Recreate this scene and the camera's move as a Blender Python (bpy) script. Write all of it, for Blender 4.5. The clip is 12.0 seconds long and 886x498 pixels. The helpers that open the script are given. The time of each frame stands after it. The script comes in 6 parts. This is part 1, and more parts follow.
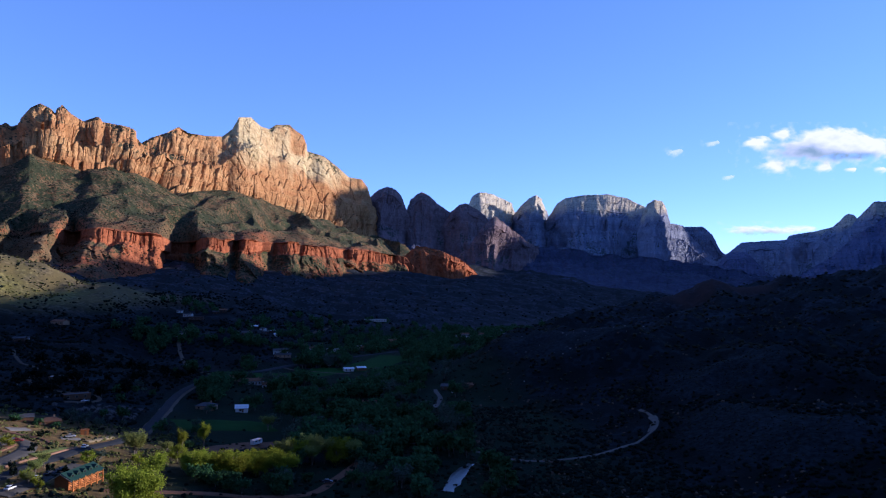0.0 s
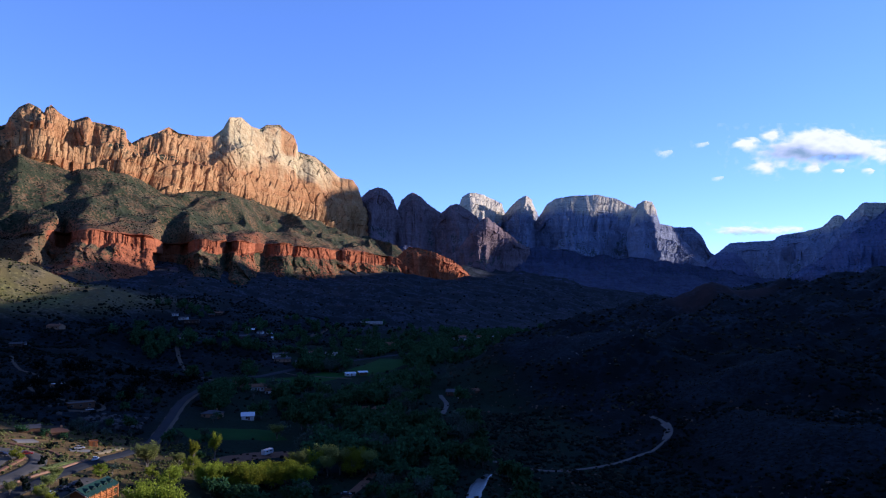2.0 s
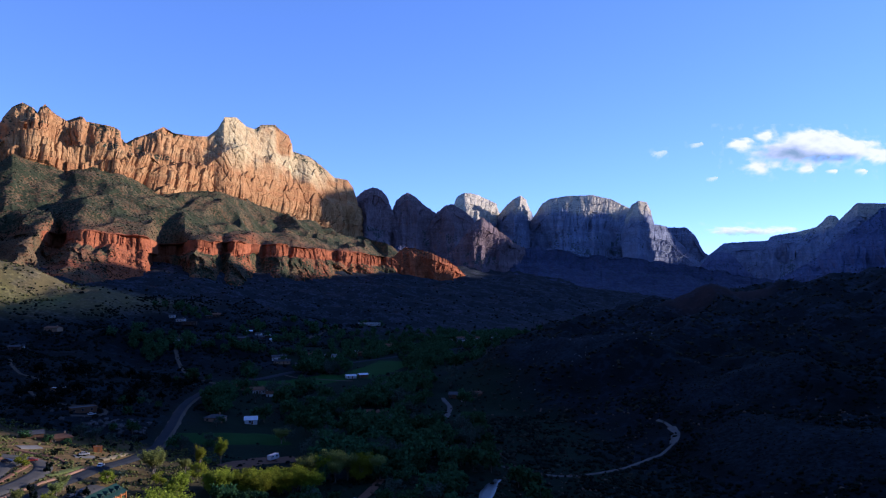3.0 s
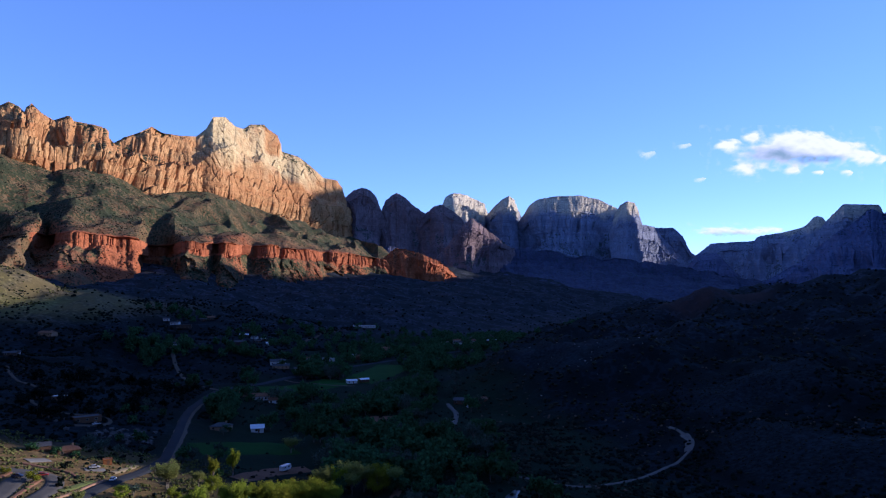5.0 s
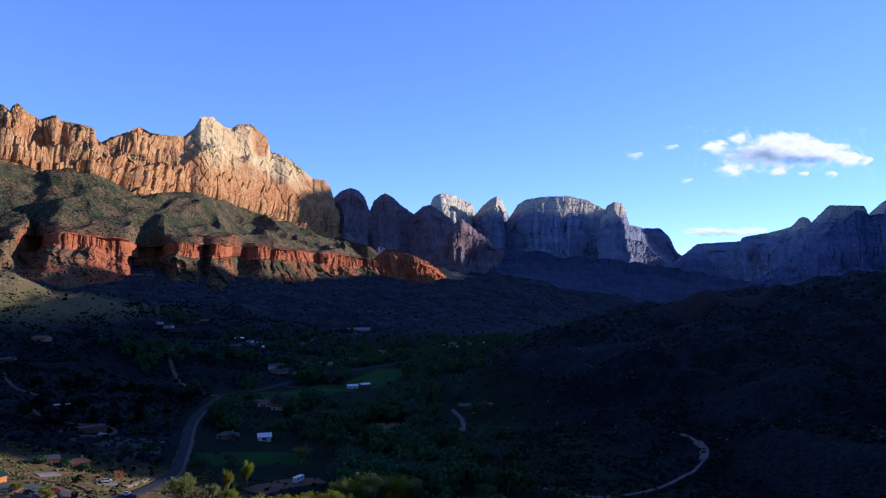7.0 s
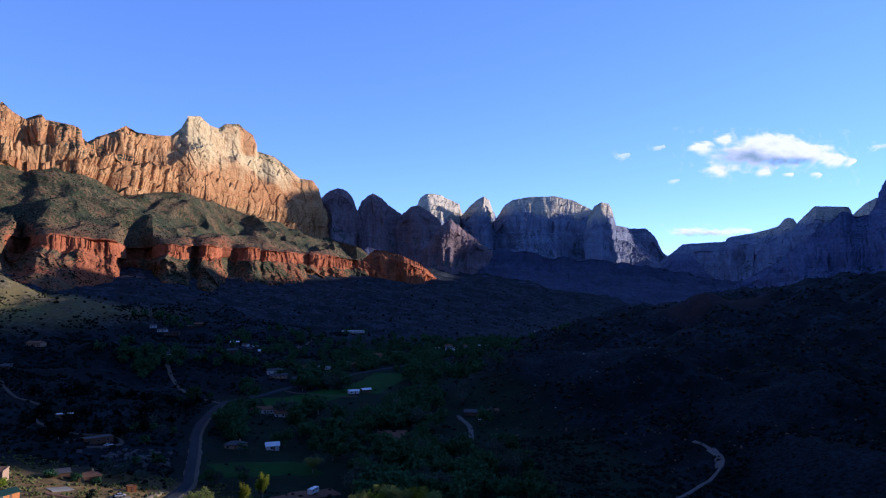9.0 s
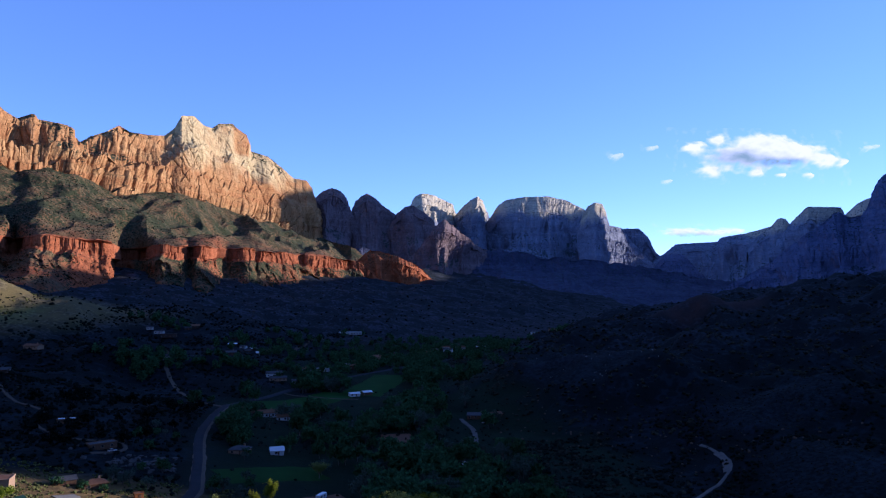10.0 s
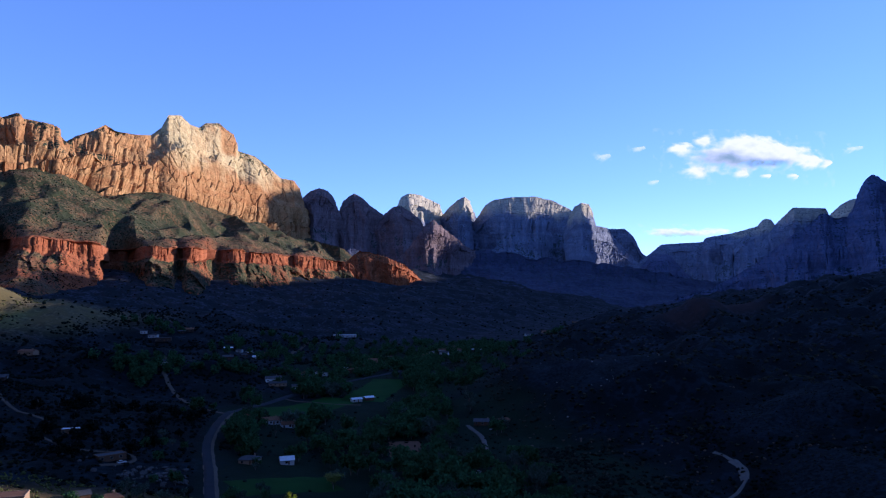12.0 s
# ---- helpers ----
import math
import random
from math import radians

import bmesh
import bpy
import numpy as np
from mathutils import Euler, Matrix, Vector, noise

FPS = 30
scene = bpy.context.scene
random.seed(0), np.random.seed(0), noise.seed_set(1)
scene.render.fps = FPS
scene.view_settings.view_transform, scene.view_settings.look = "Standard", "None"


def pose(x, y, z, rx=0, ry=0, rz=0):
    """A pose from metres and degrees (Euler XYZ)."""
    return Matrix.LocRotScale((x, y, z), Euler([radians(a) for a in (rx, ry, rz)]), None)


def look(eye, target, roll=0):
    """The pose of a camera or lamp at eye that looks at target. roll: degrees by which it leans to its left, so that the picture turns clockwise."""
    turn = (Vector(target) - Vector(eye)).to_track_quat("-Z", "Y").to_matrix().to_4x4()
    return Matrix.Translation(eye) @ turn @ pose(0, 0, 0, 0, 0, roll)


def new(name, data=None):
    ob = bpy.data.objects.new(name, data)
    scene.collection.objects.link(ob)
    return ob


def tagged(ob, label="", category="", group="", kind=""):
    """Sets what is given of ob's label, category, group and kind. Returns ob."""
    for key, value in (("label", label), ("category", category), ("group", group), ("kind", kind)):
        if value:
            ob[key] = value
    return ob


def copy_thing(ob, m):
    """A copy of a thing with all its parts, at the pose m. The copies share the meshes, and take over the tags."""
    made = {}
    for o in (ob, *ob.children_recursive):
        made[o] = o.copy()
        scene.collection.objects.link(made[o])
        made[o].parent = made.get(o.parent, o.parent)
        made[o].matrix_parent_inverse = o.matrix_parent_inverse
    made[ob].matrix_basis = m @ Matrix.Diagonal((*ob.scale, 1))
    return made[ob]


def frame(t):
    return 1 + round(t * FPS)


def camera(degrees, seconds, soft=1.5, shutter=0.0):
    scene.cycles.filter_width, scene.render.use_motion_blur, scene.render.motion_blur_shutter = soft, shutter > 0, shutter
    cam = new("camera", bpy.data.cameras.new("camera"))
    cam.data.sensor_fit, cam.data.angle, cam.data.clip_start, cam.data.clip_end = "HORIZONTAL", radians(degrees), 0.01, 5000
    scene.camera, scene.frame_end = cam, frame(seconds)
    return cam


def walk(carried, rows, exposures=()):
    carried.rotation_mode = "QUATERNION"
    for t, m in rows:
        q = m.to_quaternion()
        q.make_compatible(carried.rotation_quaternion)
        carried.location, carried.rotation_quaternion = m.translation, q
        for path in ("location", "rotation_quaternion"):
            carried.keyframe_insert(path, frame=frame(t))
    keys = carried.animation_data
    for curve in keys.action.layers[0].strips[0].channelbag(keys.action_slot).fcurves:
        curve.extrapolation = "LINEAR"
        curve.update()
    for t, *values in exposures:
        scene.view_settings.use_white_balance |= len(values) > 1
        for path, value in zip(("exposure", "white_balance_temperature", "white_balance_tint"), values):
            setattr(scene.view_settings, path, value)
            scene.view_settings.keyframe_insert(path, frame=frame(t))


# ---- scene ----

# ------------------------------------------------------------------ camera
HEIGHT = 82.0
cam = camera(60.3, 12.0, soft=1.2)
walk(cam, [
    (0, pose(0.00, 0.00, HEIGHT + 0.00, 92.850, 0.000, 0.000)),
    (1, pose(-6.64, 2.63, HEIGHT + 1.82, 92.844, 0.019, -0.441)),
    (2, pose(-13.42, 5.32, HEIGHT + 3.67, 92.836, 0.039, -0.909)),
    (3, pose(-20.32, 8.06, HEIGHT + 5.55, 92.826, 0.058, -1.400)),
    (4, pose(-27.36, 10.84, HEIGHT + 7.47, 92.815, 0.078, -1.913)),
    (5, pose(-34.52, 13.68, HEIGHT + 9.43, 92.802, 0.097, -2.446)),
    (6, pose(-41.81, 16.57, HEIGHT + 11.42, 92.788, 0.117, -2.994)),
    (7, pose(-49.24, 19.52, HEIGHT + 13.45, 92.772, 0.136, -3.557)),
    (8, pose(-56.79, 22.51, HEIGHT + 15.52, 92.755, 0.155, -4.131)),
    (9, pose(-64.48, 25.56, HEIGHT + 17.62, 92.735, 0.175, -4.714)),
    (10, pose(-72.29, 28.66, HEIGHT + 19.75, 92.715, 0.194, -5.304)),
    (11, pose(-80.24, 31.81, HEIGHT + 21.92, 92.693, 0.214, -5.897)),
    (12, pose(-88.31, 35.01, HEIGHT + 24.13, 92.669, 0.233, -6.493)),
], exposures=[(0, 1.22, 4920, 37), (12, 1.22, 4920, 37)])

# ------------------------------------------------------------------ light
SUN_UP = radians(12)
SUN_TURN = radians(78)            # clockwise from straight ahead (+y)
world = bpy.data.worlds.new("morning_sky")
scene.world = world
world.use_nodes = True
wn = world.node_tree
sky = wn.nodes.new("ShaderNodeTexSky")
sky.sky_type = "NISHITA"
sky.sun_disc = False
sky.sun_elevation, sky.sun_rotation = SUN_UP, SUN_TURN
sky.altitude, sky.air_density, sky.dust_density, sky.ozone_density = 6000, 1.0, 0.9, 2.0
bg = wn.nodes["Background"]
bg.inputs["Strength"].default_value = 0.15
even = wn.nodes.new("ShaderNodeGamma")
even.inputs["Gamma"].default_value = 0.74
deep = wn.nodes.new("ShaderNodeHueSaturation")
deep.inputs["Saturation"].default_value = 1.13
wn.links.new(sky.outputs["Color"], even.inputs["Color"])
wn.links.new(even.outputs["Color"], deep.inputs["Color"])
wn.links.new(deep.outputs["Color"], bg.inputs["Color"])

sun_data = bpy.data.lights.new("sun", "SUN")
sun_data.energy, sun_data.angle, sun_data.color = 4.0, radians(0.53), (1.0, 0.85, 0.51)
sun = new("sun", sun_data)
sun.matrix_world = look(
    (2000 * math.sin(SUN_TURN), 2000 * math.cos(SUN_TURN), 2000 * math.tan(SUN_UP)), (0, 0, 0))


# ------------------------------------------------------------------ materials
def shader(name):
    """A new material, with a short way to add nodes and link them."""
    m = bpy.data.materials.new(name)
    m.use_nodes = True
    t = m.node_tree
    bsdf = t.nodes["Principled BSDF"]

    def add(kind, ins=(), operation="", use_clamp=False, data_type="", blend_type="", attribute_name=""):
        n = t.nodes.new("ShaderNode" + kind)
        if operation:
            n.operation = operation
        if use_clamp:
            n.use_clamp = True
        if data_type:
            n.data_type, n.blend_type = data_type, blend_type
        if attribute_name:
            n.attribute_name = attribute_name
        for key, value in dict(ins).items():
            if isinstance(value, bpy.types.NodeSocket):
                t.links.new(value, n.inputs[key])
            else:
                n.inputs[key].default_value = value
        return n

    def put(key, value):
        if isinstance(value, bpy.types.NodeSocket):
            t.links.new(value, bsdf.inputs[key])
        else:
            bsdf.inputs[key].default_value = value
    return m, add, put


def rgb(c):
    return (*c, 1.0)


def scaled(add, vec, size):
    return add("VectorMath", {0: vec, 1: size}, operation="MULTIPLY").outputs[0]


def noise_of(add, vec, scale, detail=4.0, rough=0.55):
    return add("TexNoise", {"Vector": vec, "Scale": scale, "Detail": detail, "Roughness": rough}).outputs["Fac"]


def span(add, value, a, b, c=0.0, d=1.0):
    return add("MapRange", {0: value, 1: a, 2: b, 3: c, 4: d}).outputs[0]


def mixed(add, fac, a, b, how="MIX"):
    n = add("Mix", data_type="RGBA", blend_type=how)
    for key, value in ((0, fac), (6, a), (7, b)):
        if isinstance(value, bpy.types.NodeSocket):
            n.id_data.links.new(value, n.inputs[key])
        else:
            n.inputs[key].default_value = rgb(value) if isinstance(value, tuple) and len(value) == 3 else value
    return n.outputs[2]


def math2(add, op, a, b):
    return add("Math", {0: a, 1: b}, operation=op, use_clamp=True).outputs[0]


def rock_material(name, deep, mid, pale, bushes=(0.035, 0.045, 0.02), rough=0.95, bush_scale=0.11, marked=1.0):
    """Sandstone in beds, with upright streaks, pale upper beds (attribute pale) and scrub (attribute veg)."""
    m, add, put = shader(name)
    pos = add("NewGeometry").outputs["Position"]
    beds = noise_of(add, scaled(add, pos, (0.003, 0.003, 0.03)), 1.0, 5.0, 0.6)
    streak = noise_of(add, scaled(add, pos, (0.03, 0.03, 0.009)), 1.0, 7.0, 0.68)
    blot = noise_of(add, pos, 0.006, 3.0)
    grain = noise_of(add, pos, 0.12, 5.0, 0.65)
    c = mixed(add, span(add, beds, 0.36, 0.64), deep, mid)
    white = add("Attribute", attribute_name="pale").outputs["Fac"]
    edge = add("Math", {0: white, 1: span(add, blot, 0.3, 0.7, -0.3, 0.3)}, operation="ADD").outputs[0]
    c = mixed(add, span(add, edge, 0.3, 0.75), c, pale)
    dark = math2(add, "MULTIPLY", span(add, streak, 0.46, 0.72, 0.0, 0.5 * marked), span(add, white, 0.2, 0.9, 1.0, 0.35))
    c = mixed(add, dark, c, tuple(v * 0.45 for v in deep))
    c = mixed(add, span(add, streak, 0.44, 0.25, 0.0, 0.3), c, pale)
    lines = noise_of(add, scaled(add, pos, (0.008, 0.008, 0.16)), 1.0, 4.0, 0.65)
    c = mixed(add, span(add, lines, 0.52, 0.68, 0.0, 0.45), c, tuple(v * 0.6 for v in deep))
    c = mixed(add, 0.55, c, mixed(add, span(add, grain, 0.3, 0.7), (0.55, 0.55, 0.55), (1.0, 1.0, 1.0)), "MULTIPLY")
    wander = noise_of(add, scaled(add, pos, (0.022, 0.022, 0.005)), 1.0, 3.0, 0.6)
    gap = add("Math", {0: add("Math", {0: wander, 1: 0.5}, operation="SUBTRACT").outputs[0]}, operation="ABSOLUTE").outputs[0]
    c = mixed(add, span(add, gap, 0.0, 0.012, 0.7 * marked, 0.0), c, tuple(v * 0.3 for v in deep))
    tone = noise_of(add, scaled(add, pos, (0.06, 0.06, 0.03)), 1.0, 6.0, 0.7)
    c = mixed(add, 0.8 * marked, c, mixed(add, span(add, tone, 0.34, 0.62), (0.62, 0.58, 0.56), (1.08, 1.08, 1.08)), "MULTIPLY")
    veg = add("Attribute", attribute_name="veg").outputs["Fac"]
    dots = add("TexVoronoi", {"Vector": pos, "Scale": bush_scale, "Randomness": 1.0}).outputs["Distance"]
    clump = noise_of(add, pos, 0.018, 5.0, 0.65)
    thick = math2(add, "MULTIPLY", veg, span(add, clump, 0.3, 0.7, 0.25, 1.0))
    cover = add("MapRange", {0: add("Math", {0: thick, 1: dots}, operation="SUBTRACT").outputs[0], 1: -0.06, 2: 0.10, 3: 0.0, 4: 1.0}).outputs[0]
    cover = math2(add, "MULTIPLY", cover, span(add, veg, 0.02, 0.12))
    c = mixed(add, cover, c, mixed(add, span(add, grain, 0.35, 0.65), bushes, tuple(v * 1.7 for v in bushes)))
    put("Base Color", c)
    put("Roughness", rough)
    put("Specular IOR Level", 0.1)
    bump = add("Bump", {"Strength": 1.0, "Distance": 5.0, "Height": math2(add, "ADD", math2(add, "MULTIPLY", grain, 0.5), math2(add, "ADD", math2(add, "MULTIPLY", streak, 0.3), math2(add, "MULTIPLY", lines, 0.2)))})
    put("Normal", bump.outputs[0])
    return m


M_WEST = rock_material("west_sandstone", (0.38, 0.178, 0.066), (0.465, 0.275, 0.112), (0.53, 0.42, 0.215), (0.030, 0.033, 0.016), marked=0.85)
M_RED = rock_material("red_bench_rock", (0.26, 0.078, 0.03), (0.37, 0.125, 0.05), (0.135, 0.092, 0.045), (0.022, 0.026, 0.012), bush_scale=0.19)
# Blue-grey tones put the distance haze into the rock's colour.
M_FAR = rock_material("hazed_far_sandstone", (0.152, 0.168, 0.245), (0.212, 0.24, 0.33), (0.48, 0.43, 0.33), (0.032, 0.045, 0.052), marked=0.55)
# Red rock dulled towards purple, so blue shade and haze sit in the colour.
M_DOME = rock_material("shade_tinted_dome_rock", (0.15, 0.108, 0.115), (0.22, 0.165, 0.17), (0.32, 0.26, 0.26), (0.035, 0.042, 0.04), marked=0.75)
# Dark blue base colour imitates haze over shaded canyon walls.
M_DUSK = rock_material("hazed_canyon_rock", (0.092, 0.108, 0.195), (0.135, 0.155, 0.26), (0.30, 0.28, 0.29), (0.022, 0.034, 0.05), marked=0.55)
# Foothill soil tinted blue to carry haze and shade in its colour.
M_FOOT = rock_material("hazed_foothill_soil", (0.048, 0.056, 0.10), (0.072, 0.08, 0.135), (0.15, 0.11, 0.10), (0.022, 0.034, 0.044), bush_scale=0.09, marked=0.7)


def ground_material():
    """Dry soil with scrub, toned near black and blue for valley shade; green by the river; paler for sunlight on the
    bare soil round the lodge (yard) and on a high grass slope (dry); bluer far off for haze (upper).
    """
    m, add, put = shader("shade_toned_soil")
    pos = add("NewGeometry").outputs["Position"]
    big = noise_of(add, pos, 0.006, 4.0)
    mid = noise_of(add, pos, 0.04, 5.0, 0.6)
    fine = noise_of(add, pos, 0.4, 5.0, 0.65)
    # Soil tones are kept near black and blue to stand for valley shade.
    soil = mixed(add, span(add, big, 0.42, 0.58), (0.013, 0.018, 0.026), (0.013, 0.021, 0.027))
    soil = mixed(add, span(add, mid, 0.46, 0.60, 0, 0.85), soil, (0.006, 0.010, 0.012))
    # dry: grass slope, brightened in colour where sunlight falls.
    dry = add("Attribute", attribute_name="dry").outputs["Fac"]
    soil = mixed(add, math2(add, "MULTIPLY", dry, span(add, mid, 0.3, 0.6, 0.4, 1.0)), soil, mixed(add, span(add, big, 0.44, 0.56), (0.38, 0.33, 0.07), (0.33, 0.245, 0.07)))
    # upper: far soil lightened and blued in place of haze.
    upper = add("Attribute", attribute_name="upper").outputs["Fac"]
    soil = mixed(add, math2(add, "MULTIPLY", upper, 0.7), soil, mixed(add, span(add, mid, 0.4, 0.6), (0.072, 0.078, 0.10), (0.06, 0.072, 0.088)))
    # yard: bare soil, made paler and warmer to carry the sunlight.
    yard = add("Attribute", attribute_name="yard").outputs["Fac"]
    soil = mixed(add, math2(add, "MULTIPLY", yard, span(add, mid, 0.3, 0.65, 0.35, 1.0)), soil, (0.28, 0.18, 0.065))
    dots = add("TexVoronoi", {"Vector": pos, "Scale": 0.22, "Randomness": 1.0}).outputs["Distance"]
    cover = span(add, math2(add, "SUBTRACT", mid, math2(add, "MULTIPLY", dots, 0.5)), 0.06, 0.2)
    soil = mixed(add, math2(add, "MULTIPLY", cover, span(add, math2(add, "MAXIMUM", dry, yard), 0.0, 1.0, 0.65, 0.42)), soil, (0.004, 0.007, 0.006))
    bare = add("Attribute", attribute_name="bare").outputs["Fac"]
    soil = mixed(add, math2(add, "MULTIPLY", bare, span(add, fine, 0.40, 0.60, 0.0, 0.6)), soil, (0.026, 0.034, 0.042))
    rust = add("Attribute", attribute_name="rust").outputs["Fac"]
    soil = mixed(add, math2(add, "MULTIPLY", rust, span(add, mid, 0.3, 0.6, 0.3, 0.8)), soil, (0.06, 0.04, 0.038))
    green = add("Attribute", attribute_name="green").outputs["Fac"]
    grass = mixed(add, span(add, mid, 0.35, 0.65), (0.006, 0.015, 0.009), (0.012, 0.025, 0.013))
    soil = mixed(add, span(add, math2(add, "MULTIPLY", green, span(add, big, 0.25, 0.6)), 0.25, 0.6), soil, grass)
    soil = mixed(add, 0.6, soil, mixed(add, fine, (0.4, 0.4, 0.4), (1.0, 1.0, 1.0)), "MULTIPLY")
    put("Base Color", soil)
    put("Roughness", 1.0)
    put("Specular IOR Level", 0.05)
    put("Normal", add("Bump", {"Strength": 0.6, "Distance": 1.0, "Height": fine}).outputs[0])
    return m


M_GROUND = ground_material()


def plain(name, low, high, scale=0.8, rough=0.8, metal=0.0, bump=0.15, stretch=(1, 1, 1), spec=0.08):
    """One surface with grain at two scales between two colours, each piece shifted a little."""
    m, add, put = shader(name)
    pos = scaled(add, add("TexCoord").outputs["Object"], stretch)
    shift = add("ObjectInfo").outputs["Random"]
    a = noise_of(add, pos, scale, 4.0)
    b = noise_of(add, pos, scale * 9, 3.0, 0.6)
    f = span(add, math2(add, "ADD", math2(add, "MULTIPLY", a, 0.65), math2(add, "MULTIPLY", b, 0.35)), 0.3, 0.7)
    c = mixed(add, f, low, high)
    hsv = add("HueSaturation", {"Value": span(add, shift, 0, 1, 0.85, 1.15), "Color": c})
    put("Base Color", hsv.outputs[0])
    put("Roughness", rough)
    put("Metallic", metal)
    put("Specular IOR Level", spec)
    if bump:
        put("Normal", add("Bump", {"Strength": bump, "Distance": 0.2, "Height": b}).outputs[0])
    return m


# ------------------------------------------------------------------ shaping tools
def smooth01(v, a, b):
    f = np.clip((v - a) / (b - a), 0, 1)
    return f * f * (3 - 2 * f)


def lattice_noise(x, y, z, seed=0):
    """Smooth noise of about -1 to 1 on arrays of places."""
    xi, yi, zi = (np.floor(v).astype(np.int64) for v in (x, y, z))
    xf, yf, zf = x - xi, y - yi, z - zi
    u, v, w = (f * f * f * (f * (f * 6 - 15) + 10) for f in (xf, yf, zf))

    def corner(i, j, k):
        h = ((xi + i) * 374761393 + (yi + j) * 668265263 + (zi + k) * 2147483647 + seed * 144665) & 0xFFFFFFFF
        h = ((h ^ (h >> 13)) * 1274126177) & 0xFFFFFFFF
        h = h ^ (h >> 16)
        gx, gy, gz = (h & 255) / 127.5 - 1, ((h >> 8) & 255) / 127.5 - 1, ((h >> 16) & 255) / 127.5 - 1
        return gx * (xf - i) + gy * (yf - j) + gz * (zf - k)
    a = [[corner(i, j, 0) * (1 - w) + corner(i, j, 1) * w for j in (0, 1)] for i in (0, 1)]
    return ((a[0][0] * (1 - v) + a[0][1] * v) * (1 - u) + (a[1][0] * (1 - v) + a[1][1] * v) * u) * 1.25


def fbm(x, y, z, octaves=4, seed=0, ridged=False):
    total, amp = 0.0, 1.0
    for o in range(octaves):
        n = lattice_noise(x * 2 ** o, y * 2 ** o, z * 2 ** o, seed + 17 * o)
        total = total + amp * ((1 - 2 * np.abs(n)) if ridged else n)
        amp *= 0.5
    return total


def grid_mesh(name, px, py, pz, material, attributes=None, closed=False, smooth=True):
    """A mesh over a grid of places."""
    nu, nv = px.shape
    co = np.stack([px, py, pz], -1).reshape(-1, 3)
    idx = np.arange(nu * nv).reshape(nu, nv)
    if closed:
        idx = np.vstack([idx, idx[:1]])
    quads = np.stack([idx[:-1, :-1], idx[1:, :-1], idx[1:, 1:], idx[:-1, 1:]], -1).reshape(-1, 4)
    return array_mesh(name, co, quads, material, attributes, smooth)


def array_mesh(name, co, quads, material, attributes=None, smooth=True):
    me = bpy.data.meshes.new(name)
    n, k = quads.shape
    me.vertices.add(len(co))
    me.vertices.foreach_set("co", co.astype(np.float32).ravel())
    me.loops.add(n * k)
    me.loops.foreach_set("vertex_index", quads.astype(np.int32).ravel())
    me.polygons.add(n)
    me.polygons.foreach_set("loop_start", np.arange(0, n * k, k, dtype=np.int32))
    me.polygons.foreach_set("use_smooth", np.full(n, smooth))
    for key, values in (attributes or {}).items():
        me.attributes.new(key, "FLOAT", "POINT").data.foreach_set("value", values.astype(np.float32).ravel())
    me.materials.append(material)
    me.update(calc_edges=True)
    me.validate()
    return me


def line(points, column, at):
    """Value of one column of a control line at each bearing."""
    pts = sorted(points)
    return np.interp(at, [p[0] for p in pts], [p[column] for p in pts])


def loft(rows, counts):
    """Grids of places between control rows (each: three arrays), with so many steps between them."""
    out = []
    for (a, b), n in zip(zip(rows, rows[1:]), counts):
        f = np.linspace(0, 1, n, endpoint=False)[None, :]
        out.append([a[i][:, None] * (1 - f) + b[i][:, None] * f for i in range(3)])
    out.append([rows[-1][i][:, None] for i in range(3)])
    return [np.concatenate([o[i] for o in out], 1) for i in range(3)]


def normals_of(x, y, z):
    du = [np.gradient(v, axis=0) for v in (x, y, z)]
    dv = [np.gradient(v, axis=1) for v in (x, y, z)]
    n = np.stack([du[1] * dv[2] - du[2] * dv[1], du[2] * dv[0] - du[0] * dv[2], du[0] * dv[1] - du[1] * dv[0]], -1)
    return n / (np.linalg.norm(n, axis=-1, keepdims=True) + 1e-9)


def columns_of(u, tier, seed=0):
    """Upright joints in each tier: for each place its column's value 0 to 1, its tilt -1 to 1, the place across it and how near its joint is."""
    base = np.floor(u).astype(np.int64)
    first, second = np.full(u.shape, 9.0), np.full(u.shape, 9.0)
    value, tilt, across = np.zeros(u.shape), np.zeros(u.shape), np.zeros(u.shape)
    for i in (-1, 0, 1):
        h = ((base + i) * 374761393 + tier.astype(np.int64) * 668265263 + seed * 144665) & 0xFFFFFFFF
        h = ((h ^ (h >> 13)) * 1274126177) & 0xFFFFFFFF
        h = h ^ (h >> 16)
        off = u - (base + i + 0.1 + 0.8 * (h & 255) / 255)
        d = np.abs(off)
        near = d < first
        second = np.where(near, first, np.minimum(second, d))
        value = np.where(near, ((h >> 8) & 255) / 255, value)
        tilt = np.where(near, ((h >> 16) & 255) / 127.5 - 1, tilt)
        across = np.where(near, off, across)
        first = np.minimum(first, d)
    return value, tilt, across, second - first


